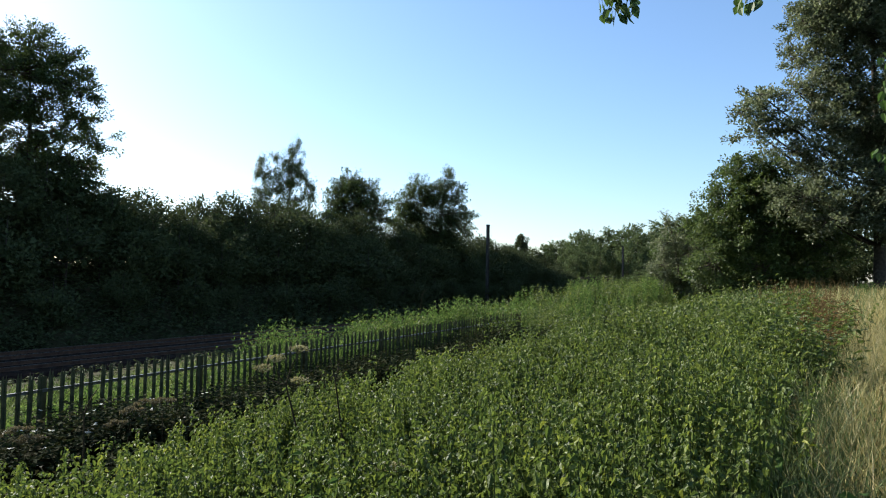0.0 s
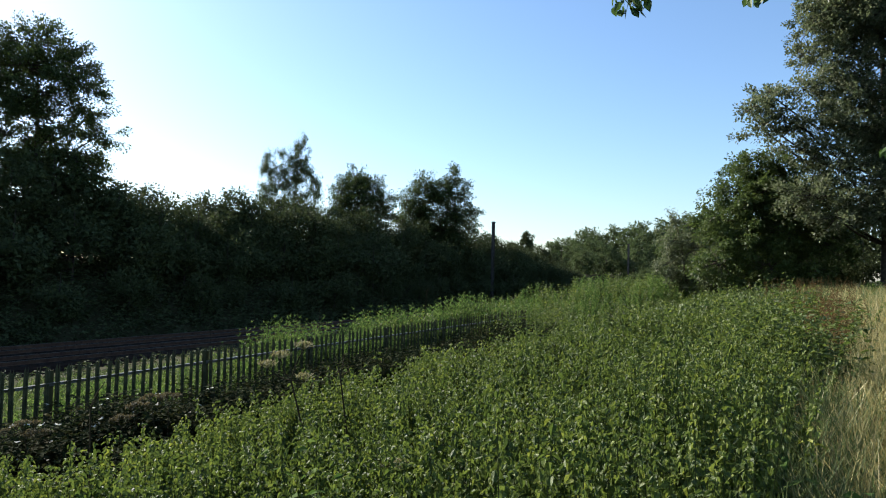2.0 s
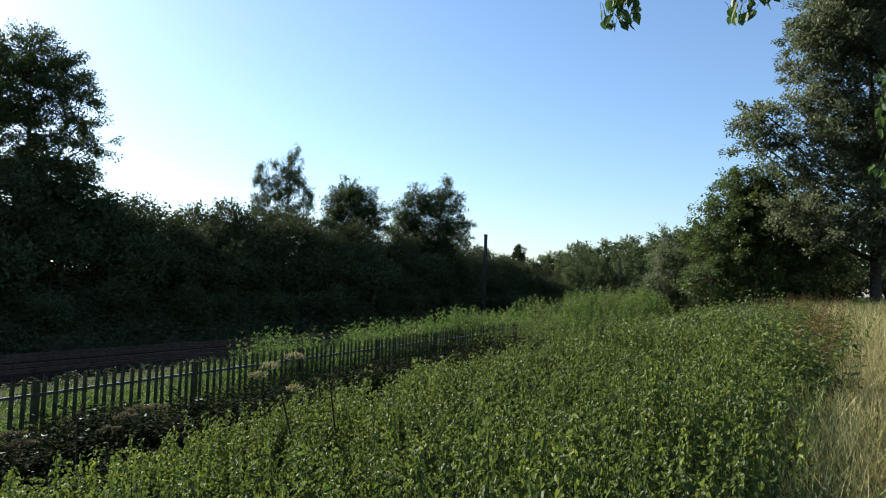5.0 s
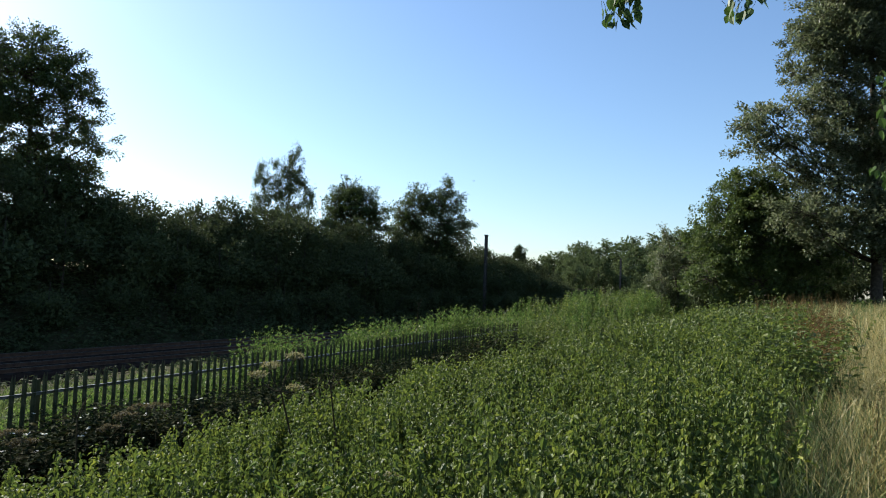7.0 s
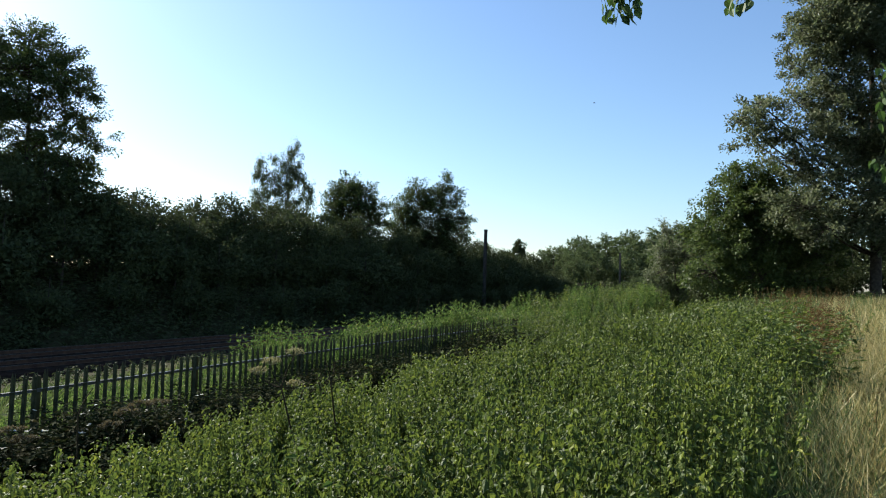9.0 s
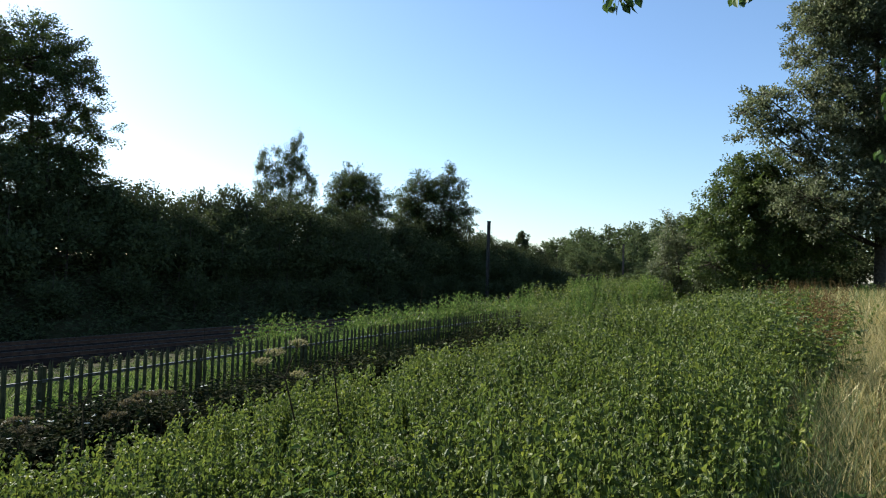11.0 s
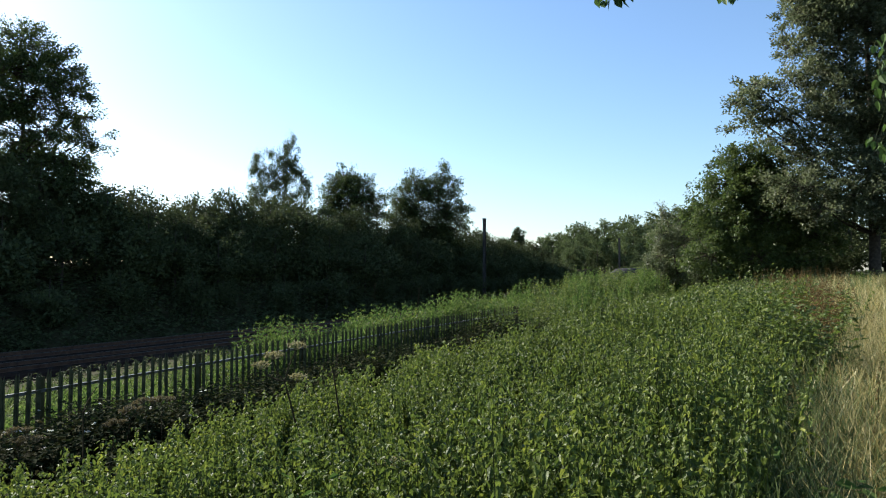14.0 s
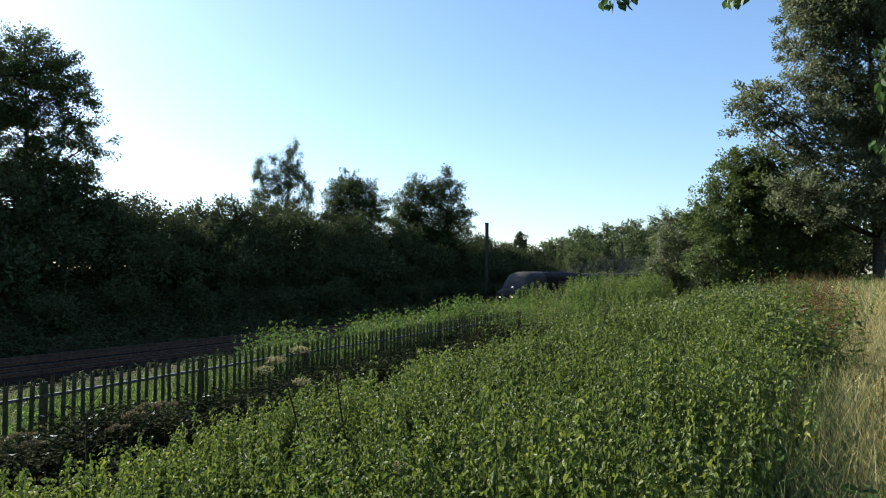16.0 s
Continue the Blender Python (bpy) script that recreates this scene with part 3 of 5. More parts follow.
def lobed_tree(name, lobes, leaf, mat, bark, label, seed, trunk_r, wide=0.6, hang=0.0, lai=3.0, tall=0.5, spray=0.55, full=1.3, fill=None):
    """A tree at its own base: a trunk, a limb to each lobe of the crown, branchlets to its sprays, and small leaves on them.
    Each lobe is x, y, z and its half widths, which full scales."""
    r = np.random.default_rng(seed)
    tree = tagged(new(name), label, "tree")
    lo = np.array(lobes, float)
    if fill is not None:    # smaller lobes between neighbours whose x is over fill
        gap = np.linalg.norm(lo[:, None, :3] - lo[None, :, :3], axis=-1)
        near = {tuple(sorted((i, int(j)))) for i in range(len(lo)) for j in np.argsort(gap[i])[1:4]}
        between = [(lo[i] + lo[j]) / 2 * (1, 1, 1, 0.75, 0.75, 0.75) + (*r.normal(size=3) * 0.25, 0, 0, 0) for i, j in sorted(near) if min(lo[i, 0], lo[j, 0]) > fill]
        lo = np.concatenate([lo, between])
    top = lo[np.argmax(lo[:, 2]), :3] * (0.8, 0.8, 1.0)
    base = np.array((0, 0, -0.3))
    bow = np.array((0.5, 0.3, 0)) * trunk_r * 2

    def axis(u):
        return base + (top - base) * u[:, None] + bow * (4 * u * (1 - u))[:, None]
    reach = np.hypot(lo[:, 0] - top[0] * lo[:, 2] / top[2], lo[:, 1])
    u = np.clip((lo[:, 2] - 0.55 * reach) / top[2], 0.16, 0.93)
    S = axis(u)
    rl = trunk_r * (1 - 0.8 * u) * 0.3
    wood = [tubes([base], [top], trunk_r, trunk_r * 0.12, 9, bow[None], 8),
            tubes(S, lo[:, :3], rl, rl * 0.35 + 0.012, 6, r.normal(size=S.shape) * 0.15 + np.stack([0 * u, 0 * u, -0.07 * reach], -1), 5)]
    P, D = [], []
    for x, y, z, *half in lo:
        rx, ry, rz = (w * full for w in half)
        area = math.pi * rx * rz
        k = max(10, int(area * 3.6))
        d = unit(r.normal(size=(k, 3)))
        C = np.array((x, y, z)) + d * np.array((rx, ry, rz)) * r.uniform(0.4, 1.05, (k, 1))
        wood.append(tubes(np.repeat([[x, y, z]], k, 0) + d * 0.12 * rx, C, 0.035, 0.01, 3, r.normal(size=C.shape) * 0.1, 2))
        per = max(12, int(lai * area / (leaf * leaf * wide * 0.5) / k))
        size = np.repeat(spray * r.uniform(0.6, 1.25, k), per)[:, None]
        off = unit(r.normal(size=(k * per, 3))) * r.uniform(0.02, 1, (k * per, 1)) ** 0.55 * size * (1, 1, tall)
        dd = np.repeat(d, per, 0)
        P.append(np.repeat(C, per, 0) + off + dd * (off * dd).sum(1, keepdims=True) * 0.5)
        D.append(unit(off / size * 0.6 + dd * 0.5 + r.normal(size=off.shape) * 0.6 + (0, 0, -hang)))
    P, D = np.concatenate(P), np.concatenate(D)
    m = P[:, 2] > 0.15
    P, D = P[m], D[m]
    L = leaf * r.uniform(0.6, 1.3, len(P))
    put("trunk", *join(*wood), bark, tree, "", True)
    put("crown", *leaves(P, D, L, L * wide, 0.18, r), mat, tree)
    return tree


def build_trees():
    def at(tree, x, y, dz=0.0, rz=0):
        tree.matrix_basis = pose(x, y, float(gz(x, y)) + dz, 0, 0, rz)
        return tree
    # beyond the railway
    at(lobed_tree("oak_tree", ((0.2, 0, 15.0, 2.3, 2.4, 1.2), (2.3, 0.5, 13.6, 1.7, 2.0, 1.1), (-2.8, 0, 14.2, 2.6, 2.5, 1.5), (0.2, -1, 13.0, 2.3, 2, 1.0), (3.3, -0.5, 11.9, 1.5, 2.0, 1.0), (1.2, -1.5, 11.1, 2.3, 2.2, 0.9),
                               (-2.5, 0, 11.2, 2.8, 2.5, 1.3), (3.7, 0.4, 10.3, 0.9, 1.3, 0.6), (4.4, 0.5, 8.9, 1.3, 1.6, 0.6), (2.3, -1, 9.1, 2.1, 2.0, 0.75), (-1.4, 1, 8.9, 2.4, 2.2, 0.9), (3.5, 0, 7.3, 1.5, 1.8, 0.8),
                               (1.5, 1, 6.9, 2.3, 2.3, 0.8), (-2, 0, 6.4, 2.8, 2.5, 1.1), (-5.0, 0, 9.5, 2.2, 2.2, 1.6), (0.3, -1.2, 10.0, 1.7, 1.8, 0.7), (2.9, 0.4, 10.5, 1.4, 1.6, 0.5), (-0.6, 0.5, 7.7, 1.9, 1.8, 0.6), (-4.6, 0, 12.0, 2.2, 2.2, 1.3), (2.6, -0.5, 5.6, 2.4, 2.0, 0.9)),
                  0.17, TREE, BARK, "tall dark broadleaf tree with layered boughs and gaps", 3, 0.3, lai=3.5, tall=0.65, full=1.32), -28.0, 44, -0.5)
    at(lobed_tree("birch_tree", ((1.7, 0, 12.6, 0.6, 0.7, 1.0), (0.7, 0, 11.2, 1.1, 1.1, 0.9), (-2.2, 0, 11.5, 0.8, 0.9, 0.6), (-2.1, 0, 9.9, 1.0, 1.0, 0.9), (2.5, 0, 9.7, 0.9, 1.0, 1.0), (0.4, 0, 9.2, 1.4, 1.3, 1.0),
                                 (-1.8, 0, 7.7, 1.4, 1.3, 1.0), (3.1, 0, 7.8, 0.9, 1.0, 0.9), (1.2, 0, 7.1, 1.5, 1.4, 1.0), (-0.6, 0, 5.4, 2.2, 1.6, 1.2), (2.4, 0, 5.6, 1.4, 1.3, 0.9)),
                  0.2, TREE, PALEBARK, "slender drooping birch tree above the hedge", 4, 0.17, 0.3, 1.6, 2.0, 1.6, 0.38, 1.05, -99), -17.3, 70)
    at(lobed_tree("sycamore_tree", ((-0.6, 0, 10.0, 1.6, 1.7, 1.1), (1.3, 0, 9.3, 1.5, 1.5, 1.0), (-2.2, 0, 8.4, 1.3, 1.5, 1.0), (2.9, 0, 7.6, 1.2, 1.4, 0.9), (0.4, -1, 7.9, 1.9, 1.8, 1.2), (-2.2, 0, 6.4, 1.5, 1.6, 1.1),
                                    (2.6, 0, 5.9, 1.7, 1.6, 1.1), (0, 0, 5.4, 2.2, 2.0, 1.4), (0, 0, 3.6, 3.4, 2.4, 1.4)),
                  0.2, TREE, BARK, "round dark green tree above the hedge", 5, 0.22, lai=3.0, tall=0.8, full=1.15, fill=-99), -10.2, 75)
    at(lobed_tree("ash_tree", ((1.6, 0, 11.5, 0.8, 1.0, 1.1), (-2.0, 0, 10.5, 1.4, 1.5, 1.1), (2.6, 0, 9.6, 1.2, 1.4, 1.0), (0.3, 0, 9.2, 1.6, 1.7, 1.2), (-3.6, 0, 8.4, 1.4, 1.5, 1.2), (3.8, 0, 7.4, 1.1, 1.2, 0.7),
                               (1.4, -1, 7.2, 1.6, 1.6, 1.1), (-1.6, 0, 7.2, 1.7, 1.7, 1.2), (-4.0, 0, 6.2, 1.4, 1.5, 1.2), (3.6, 0, 5.8, 1.3, 1.4, 0.7), (0.2, 0, 5.0, 2.2, 2.0, 1.2), (-2.8, 0, 4.4, 2.2, 2.0, 1.2), (2.6, 0, 4.2, 1.8, 1.6, 1.0)),
                  0.21, TREE, BARK, "spreading green tree with a feathery top", 6, 0.24, 0.5, lai=2.7, tall=0.9, full=1.2, fill=-99), -1.3, 80)
    # beside the field
    at(lobed_tree("poplar_tree", ((-4.4, 0, 16.6, 1.4, 1.6, 1.1), (-4.9, 0, 14.7, 1.0, 1.3, 0.7), (-3.0, 0, 18.8, 1.9, 2.2, 1.5), (-3.4, -1, 14.2, 1.5, 1.6, 0.9), (-2.0, -1, 16.4, 2.2, 2.1, 1.3), (-0.8, 0, 21.0, 2.6, 2.6, 1.9),
                                  (0.4, -2, 14.2, 2.0, 2.0, 1.2), (0.6, -1, 17.6, 2.1, 2.1, 1.4), (-8.3, 0, 11.3, 1.0, 1.0, 0.42), (-6.9, 0.4, 12.3, 1.2, 1.2, 0.5), (-6.7, 0, 11.2, 1.3, 1.3, 0.55), (-7.4, 0, 9.9, 1.2, 1.2, 0.5),
                                  (-5.2, 0, 12.7, 1.4, 1.5, 0.7), (-5.5, -0.5, 10.3, 1.5, 1.5, 0.7), (-3.2, -1, 12.3, 1.7, 1.8, 0.9), (-3.2, -1.5, 10.1, 1.8, 1.9, 0.9), (-0.8, -2.5, 11.6, 1.9, 1.9, 1.0), (-0.6, -2.4, 9.0, 1.9, 1.9, 1.0),
                                  (-4.2, -2, 7.9, 1.7, 1.7, 0.9), (-5.4, -1.0, 8.7, 1.4, 1.4, 0.7), (-2.0, -3, 6.8, 1.7, 1.6, 1.0), (-5.2, -1.5, 5.8, 1.6, 1.5, 1.1), (-2.8, -3.2, 5.0, 1.7, 1.6, 0.9), (0.2, -3.5, 6.2, 1.7, 1.6, 1.1), (0.2, -3.5, 4.2, 1.6, 1.5, 0.9),
                                  (-4.6, -2.6, 4.5, 1.5, 1.4, 0.9), (-1.2, -3.4, 4.2, 1.5, 1.3, 0.7), (2.4, -2.5, 9.5, 1.9, 1.9, 1.6), (2.6, -1.5, 13.0, 2.0, 1.9, 1.6), (2.4, -3, 5.4, 1.9, 1.8, 1.6), (3.6, 0, 17.0, 2.6, 2.4, 2.0), (2.4, 2.6, 10, 2.6, 2.4, 2.4)),
                  0.19, POPLAR, BARK, "huge silvery-leaved poplar with layered boughs", 8, 0.36, 0.66, -0.25, 3.6, 0.75, 0.55, 1.3, -4.0), 26.7, 41)
    at(lobed_tree("maple_tree", ((-1.5, 0, 8.3, 1.5, 1.6, 1.1), (-3.0, 0, 6.9, 1.3, 1.5, 1.1), (0.6, 0, 8.2, 1.7, 1.7, 1.2), (-3.8, 0, 5.1, 1.4, 1.5, 1.2), (-1.4, -1.2, 6.5, 1.7, 1.6, 1.2), (1.6, -1, 6.2, 1.9, 1.7, 1.4),
                                 (-2.8, -1.2, 3.6, 1.7, 1.6, 1.2), (-0.5, -1.6, 4.2, 1.8, 1.6, 1.3), (2.0, -1.2, 3.7, 1.8, 1.6, 1.3), (-4.0, -0.5, 2.3, 1.5, 1.5, 1.2), (-1.6, -1.8, 1.9, 1.6, 1.5, 1.2), (0.9, -1.6, 1.7, 1.6, 1.5, 1.1), (0, 1.5, 5, 3.0, 2.0, 3.0)),
                  0.18, MAPLE, BARK, "rounded bushy tree with foliage to the ground", 9, 0.24, 0.7, 0.4, 4.6, 0.8, 0.55, 1.3), 21.6, 44)
    at(lobed_tree("young_poplar_tree", ((-1.5, 0, 6.5, 0.6, 0.7, 0.6), (-0.2, 0, 6.2, 0.9, 0.9, 0.8), (1.2, 0, 5.8, 1.0, 1.0, 0.8), (-1.5, 0, 4.9, 0.9, 0.9, 0.8), (0.2, 0, 4.3, 1.2, 1.1, 0.9), (-1.6, 0, 3.2, 1.1, 1.1, 0.9), (0.6, 0, 2.4, 1.4, 1.3, 1.1), (-1.2, 0, 1.5, 1.3, 1.2, 0.9)),
                  0.17, POPLAR, BARK, "small grey-green tree at the field's edge", 10, 0.12, 0.6, 0.3, 2.6, 0.8, 0.45), 18.4, 51)
    at(lobed_tree("willow_tree", ((-0.4, 0, 5.6, 0.9, 0.9, 0.9), (0.7, 0, 4.6, 1.1, 1.1, 1.0), (-1.0, 0, 3.9, 1.1, 1.1, 1.0), (0.2, 0, 2.6, 1.5, 1.4, 1.2), (-0.6, 0, 1.3, 1.5, 1.3, 1.0)),
                  0.19, MAPLE, BARK, "small drooping green tree at the field's edge", 12, 0.12, 0.35, 0.9, 3.0, 1.2, 0.5), 19.5, 56)
    # shrubs: a few kinds, repeated
    kinds = [make_tree("shrub", (0, 0, 2.2), (2.4, 2.3, 2.3), 48, 46, 0.85, 0.25, HEDGE, BARK, "dense dark hedge shrub", 20 + k, 0.08, shell=0.5, lumps=4) for k in range(4)]
    for k in kinds:
        tagged(k, group="hedge shrubs on the cutting side")
    talls = [make_tree("hedge_tree", (0, 0, 4.3), (3.5, 3.3, 3.9), 62, 52, 1.0, 0.34, HEDGE, BARK, "dense dark tree-high hedge growth", 25 + k, 0.12, shell=0.62, lumps=7) for k in range(3)]
    for k in talls:
        tagged(k, group="tall hedge growth on the cutting side")
    r = np.random.default_rng(31)
    used = used_tall = 0

    def tall_shrub(x, y, z, sc, rz):
        nonlocal used_tall
        ob = talls[used_tall % 3]
        m = pose(x, y, z, 0, 0, rz)
        if used_tall < 3:
            ob.matrix_basis = m
        else:
            ob = copy_thing(ob, m)
        ob.scale = (sc, sc, sc)
        used_tall += 1

    def shrub(x, y, z, sc, rz):
        nonlocal used
        ob = kinds[used] if used < 4 else kinds[used % 4]
        m = pose(x, y, z, 0, 0, rz)
        if used < 4:
            ob.matrix_basis = m
        else:
            ob = copy_thing(ob, m)
        ob.scale = (sc, sc, sc)
        used += 1
    for q, top, gap in ((35.8, 1.4, 4.2), (38.2, 3.8, 3.3), (39.8, 4.6, 3.6), (45.6, 5.2, 4.6), (40.7, 5.7, 3.4), (43.2, 7.0, 2.9)):
        u = -14.0
        while u < 108:
            x, y, _ = track_at(u, q + r.uniform(-0.8, 0.8))
            g = float(gz(x, y))
            h = top * np.interp(u, [0, 18, 26, 31, 34, 40, 50, 80, 102, 108], [1.2, 1.22, 1.2, 1.05, 1.06, 1.2, 1.08, 1.0, 0.78, 0.4]) * r.uniform(0.88, 1.1) - g
            if 40 < q < 45:
                tall_shrub(x, y, g - 0.1, max(h, 1.6) / 7.2, r.uniform(0, 360))
            else:
                shrub(x, y, g - 0.1, max(h, 1.2) / 4.0, r.uniform(0, 360))
            u += gap * r.uniform(0.8, 1.2)
    for x, y, s in ((22.5, 100, 0.8), (25.5, 106, 0.95), (28.5, 110, 1.0), (31, 117, 1.05), (34.5, 119, 1.0), (37, 126, 1.1), (41, 131, 1.2)):
        shrub(x, y, float(gz(x, y)), s, r.uniform(0, 360))
    for k in range(16):
        u = k / 15
        shrub(14 + 62 * u + r.uniform(-1, 1), 128 + 26 * u + r.uniform(-4, 4), 1.0, r.uniform(0.85, 1.15), r.uniform(0, 360))
    for u, q, s in ((28.5, 44.8, 1.2), (30, 48, 1.45), (35, 44.8, 1.2), (36.5, 48, 1.45), (24, 45, 1.3), (32, 41.8, 1.0), (26, 42, 1.0), (33.6, 48.5, 1.4), (41.4, 48.5, 1.4), (32, 46, 1.2), (39.5, 46, 1.2)):
        x, y, _ = track_at(u, q)
        tall_shrub(x, y, float(gz(x, y)) - 0.3, s * 0.52, r.uniform(0, 360))
    for u, q in ((20, 42.2), (22.5, 42.5), (25, 42.2), (27.5, 42.5), (30, 42.3)):
        x, y, _ = track_at(u, q)
        shrub(x, y, float(gz(x, y)) - 0.2, 0.75, r.uniform(0, 360))
    # undergrowth at the foot of the field's trees
    for x, y, s in ((17.5, 52, 0.75), (19, 47, 0.7), (23, 46, 0.85), (26, 47.5, 0.8), (29, 47, 0.9), (32, 46, 0.95), (24, 49, 1.1), (29, 50, 1.2), (34, 49, 1.2), (20, 50, 1.0), (36, 47, 1.0), (38.5, 49, 1.1), (41, 51, 1.2), (27, 51, 1.4), (31, 52, 1.5), (36, 52, 1.5), (29, 56, 1.9), (34, 57, 2.0), (39, 56, 2.1), (44, 57, 2.2)):
        shrub(x, y, float(gz(x, y)), s, r.uniform(0, 360))
    # distance
    far = make_tree("distant_tree", (0, 0, 5.0), (4.4, 4.2, 4.8), 64, 56, 1.2, 0.58, WOODLAND, BARK, "distant green woodland tree", 40, 0.2, shell=0.6)
    tagged(far, group="woodland in the distance")
    first = True
    for x, y, s in ((33, 195, 1.05), (38, 190, 1.2), (42, 200, 1.4), (48, 195, 1.45), (54, 190, 1.55), (59, 185, 1.6), (62, 175, 1.65), (62, 162, 1.6), (57, 145, 1.5), (50, 125, 1.35), (43, 106, 1.2),
                    (37, 88, 0.95), (31, 75, 0.85), (26, 64, 0.8), (36, 130, 0.85), (30.5, 130, 0.65), (25, 124, 0.5), (45, 155, 1.1), (66, 200, 1.4), (72, 190, 1.4), (18, 280, 1.1), (26, 270, 1.2), (34, 275, 1.2), (42, 270, 1.3), (52, 280, 1.4), (62, 270, 1.4), (74, 275, 1.5), (86, 270, 1.5), (98, 275, 1.5), (29, 150, 0.7), (34, 160, 0.85), (33, 112, 0.6)):
        m = pose(x, y, float(gz(x, y)) - 0.2, 0, 0, r.uniform(0, 360))
        if first:
            far.matrix_basis, ob, first = m, far, False
        else:
            ob = copy_thing(far, m)
        ob.scale = (s, s, s)
    con = make_tree("conifer_tree", (0, 0, 7.5), (1.9, 1.7, 4.6), 120, 90, 0.8, 0.42, HEDGE, BARK, "small dark pointed tree in the distance", 41, 0.15)
    con.matrix_basis = pose(23.3, 200, 2.0)


def build_fence():
    fence = tagged(new("palisade_fence"), "weathered steel palisade fence with pointed pales", "fence")
    rz = 90 - 31
    # pale: W-shaped strip with a three-pointed head
    prof = [(-0.034, 0.0), (-0.02, 0.016), (-0.007, 0.016), (0.0, 0.006), (0.007, 0.016), (0.02, 0.016), (0.034, 0.0)]
    heads = [1.70, 1.79, 1.72, 1.68, 1.72, 1.79, 1.70]
    V, F = [], []
    for th in (0.0, -0.003):
        for (px, py), hd in zip(prof, heads):
            V += [(px, py + th, 0.05), (px, py + th, hd)]
    n = len(prof)
    for i in range(n - 1):
        a, b = 2 * i, 2 * i + 2
        F += [(a, a + 1, b + 1, b), (a + 2 * n, b + 2 * n, b + 1 + 2 * n, a + 1 + 2 * n), (a + 1, a + 1 + 2 * n, b + 1 + 2 * n, b + 1)]
    F += [(0, 2 * n, 2 * n + 1, 1), (2 * n - 2, 2 * n - 1, 4 * n - 1, 4 * n - 2)]
    pale_me = mesh_np("pale", np.array(V), np.array(F), GALV)
    bay, npal = 2.75, 18
    s0 = 5.37 - bay
    r = random.Random(5)
    pv, pf = join(boxvf(-0.05, 0.05, -0.004, 0.004, 0, 1.72), boxvf(-0.004, 0.004, -0.05, 0.05, 0, 1.72), boxvf(-0.05, 0.05, -0.05, -0.042, 0, 1.72))
    post_me = mesh_np("post", pv, pf, GALV)
    for b in range(8):
        s = s0 + b * bay
        foot = -1.55 + 0.0145 * (s - 5.8)
        p = FD * s + FN * 9.96
        post = new("post", post_me)
        post.parent = fence
        post.matrix_basis = pose(p[0], p[1], foot - 0.02, 0, 0, rz)
        if b == 7:
            break
        for z in (0.3, 1.5):
            v, f = join(boxvf(0, bay, -0.003, 0.003, z - 0.025, z + 0.025), boxvf(0, bay, -0.045, -0.003, z + 0.019, z + 0.025))
            rail = put("rail", v, f, SUNLIT_GALV, fence, "galvanised rail, sunlight on it put into a lighter colour")
            rail.matrix_basis = pose(p[0] - FN[0] * 0.07, p[1] - FN[1] * 0.07, foot, 0, -0.83, rz)
        for k in range(npal):
            p = FD * (s + (k + 0.5) * bay / npal) + FN * 9.85
            pale = new("pale", pale_me)
            pale.parent = fence
            pale.matrix_basis = pose(p[0], p[1], foot + 0.0145 * (k + 0.5) * bay / npal + r.uniform(-0.015, 0.015), r.uniform(-0.8, 0.8), r.uniform(-1.0, 1.0), rz + 180 + r.uniform(-4, 4))


def build_masts():
    for x, y, h in ((5.05, 76.3, 9.3), (33.0, 123.0, 9.3), (33.3, 100.0, 12.0)):
        m = tagged(new("lineside_mast"), "dark weathered steel mast beside the railway", "mast", "lineside masts")
        v, f = join(boxvf(-0.15, 0.15, -0.012, 0.012, 0, h), boxvf(-0.16, -0.14, -0.13, 0.13, 0, h), boxvf(0.14, 0.16, -0.13, 0.13, 0, h))
        put("column", v, f, MASTWOOD, m)
        put("cap", *boxvf(-0.19, 0.19, -0.16, 0.16, h, h + 0.12), BLACKSTEEL, m)
        m.matrix_basis = pose(x, y, float(gz(x, y)) - 0.1, 0, 0, 54)


def heart_leaf():
    """A broad pointed leaf with a stalk, folded along its rib, hanging along -z."""
    half = [(0.0, 0.0), (0.55, -0.12), (0.78, -0.42), (0.62, -0.72), (0.3, -0.98), (0.0, -1.25)]
    V, F = [], []
    for sgn in (1, -1):
        o = len(V)
        for hx, hz in half:
            V += [(sgn * hx * 0.5, 0.16 * hx, hz), (0.0, 0.0, hz)]
        for i in range(len(half) - 1):
            F.append((o + 2 * i, o + 2 * i + 2, o + 2 * i + 3, o + 2 * i + 1))
    v, f = tubes([[0, 0, 0.7]], [[0, 0, 0]], 0.025, 0.02, 4, np.array([[0.08, 0, 0]]), 2)
    V, F = join((np.array(V, float), np.array(F)), (v, f))
    return mesh_np("leaf", V, F, [NEARLEAF, GSTEM], mi=[0] * 10 + [1] * len(f))


SPRIGS = []


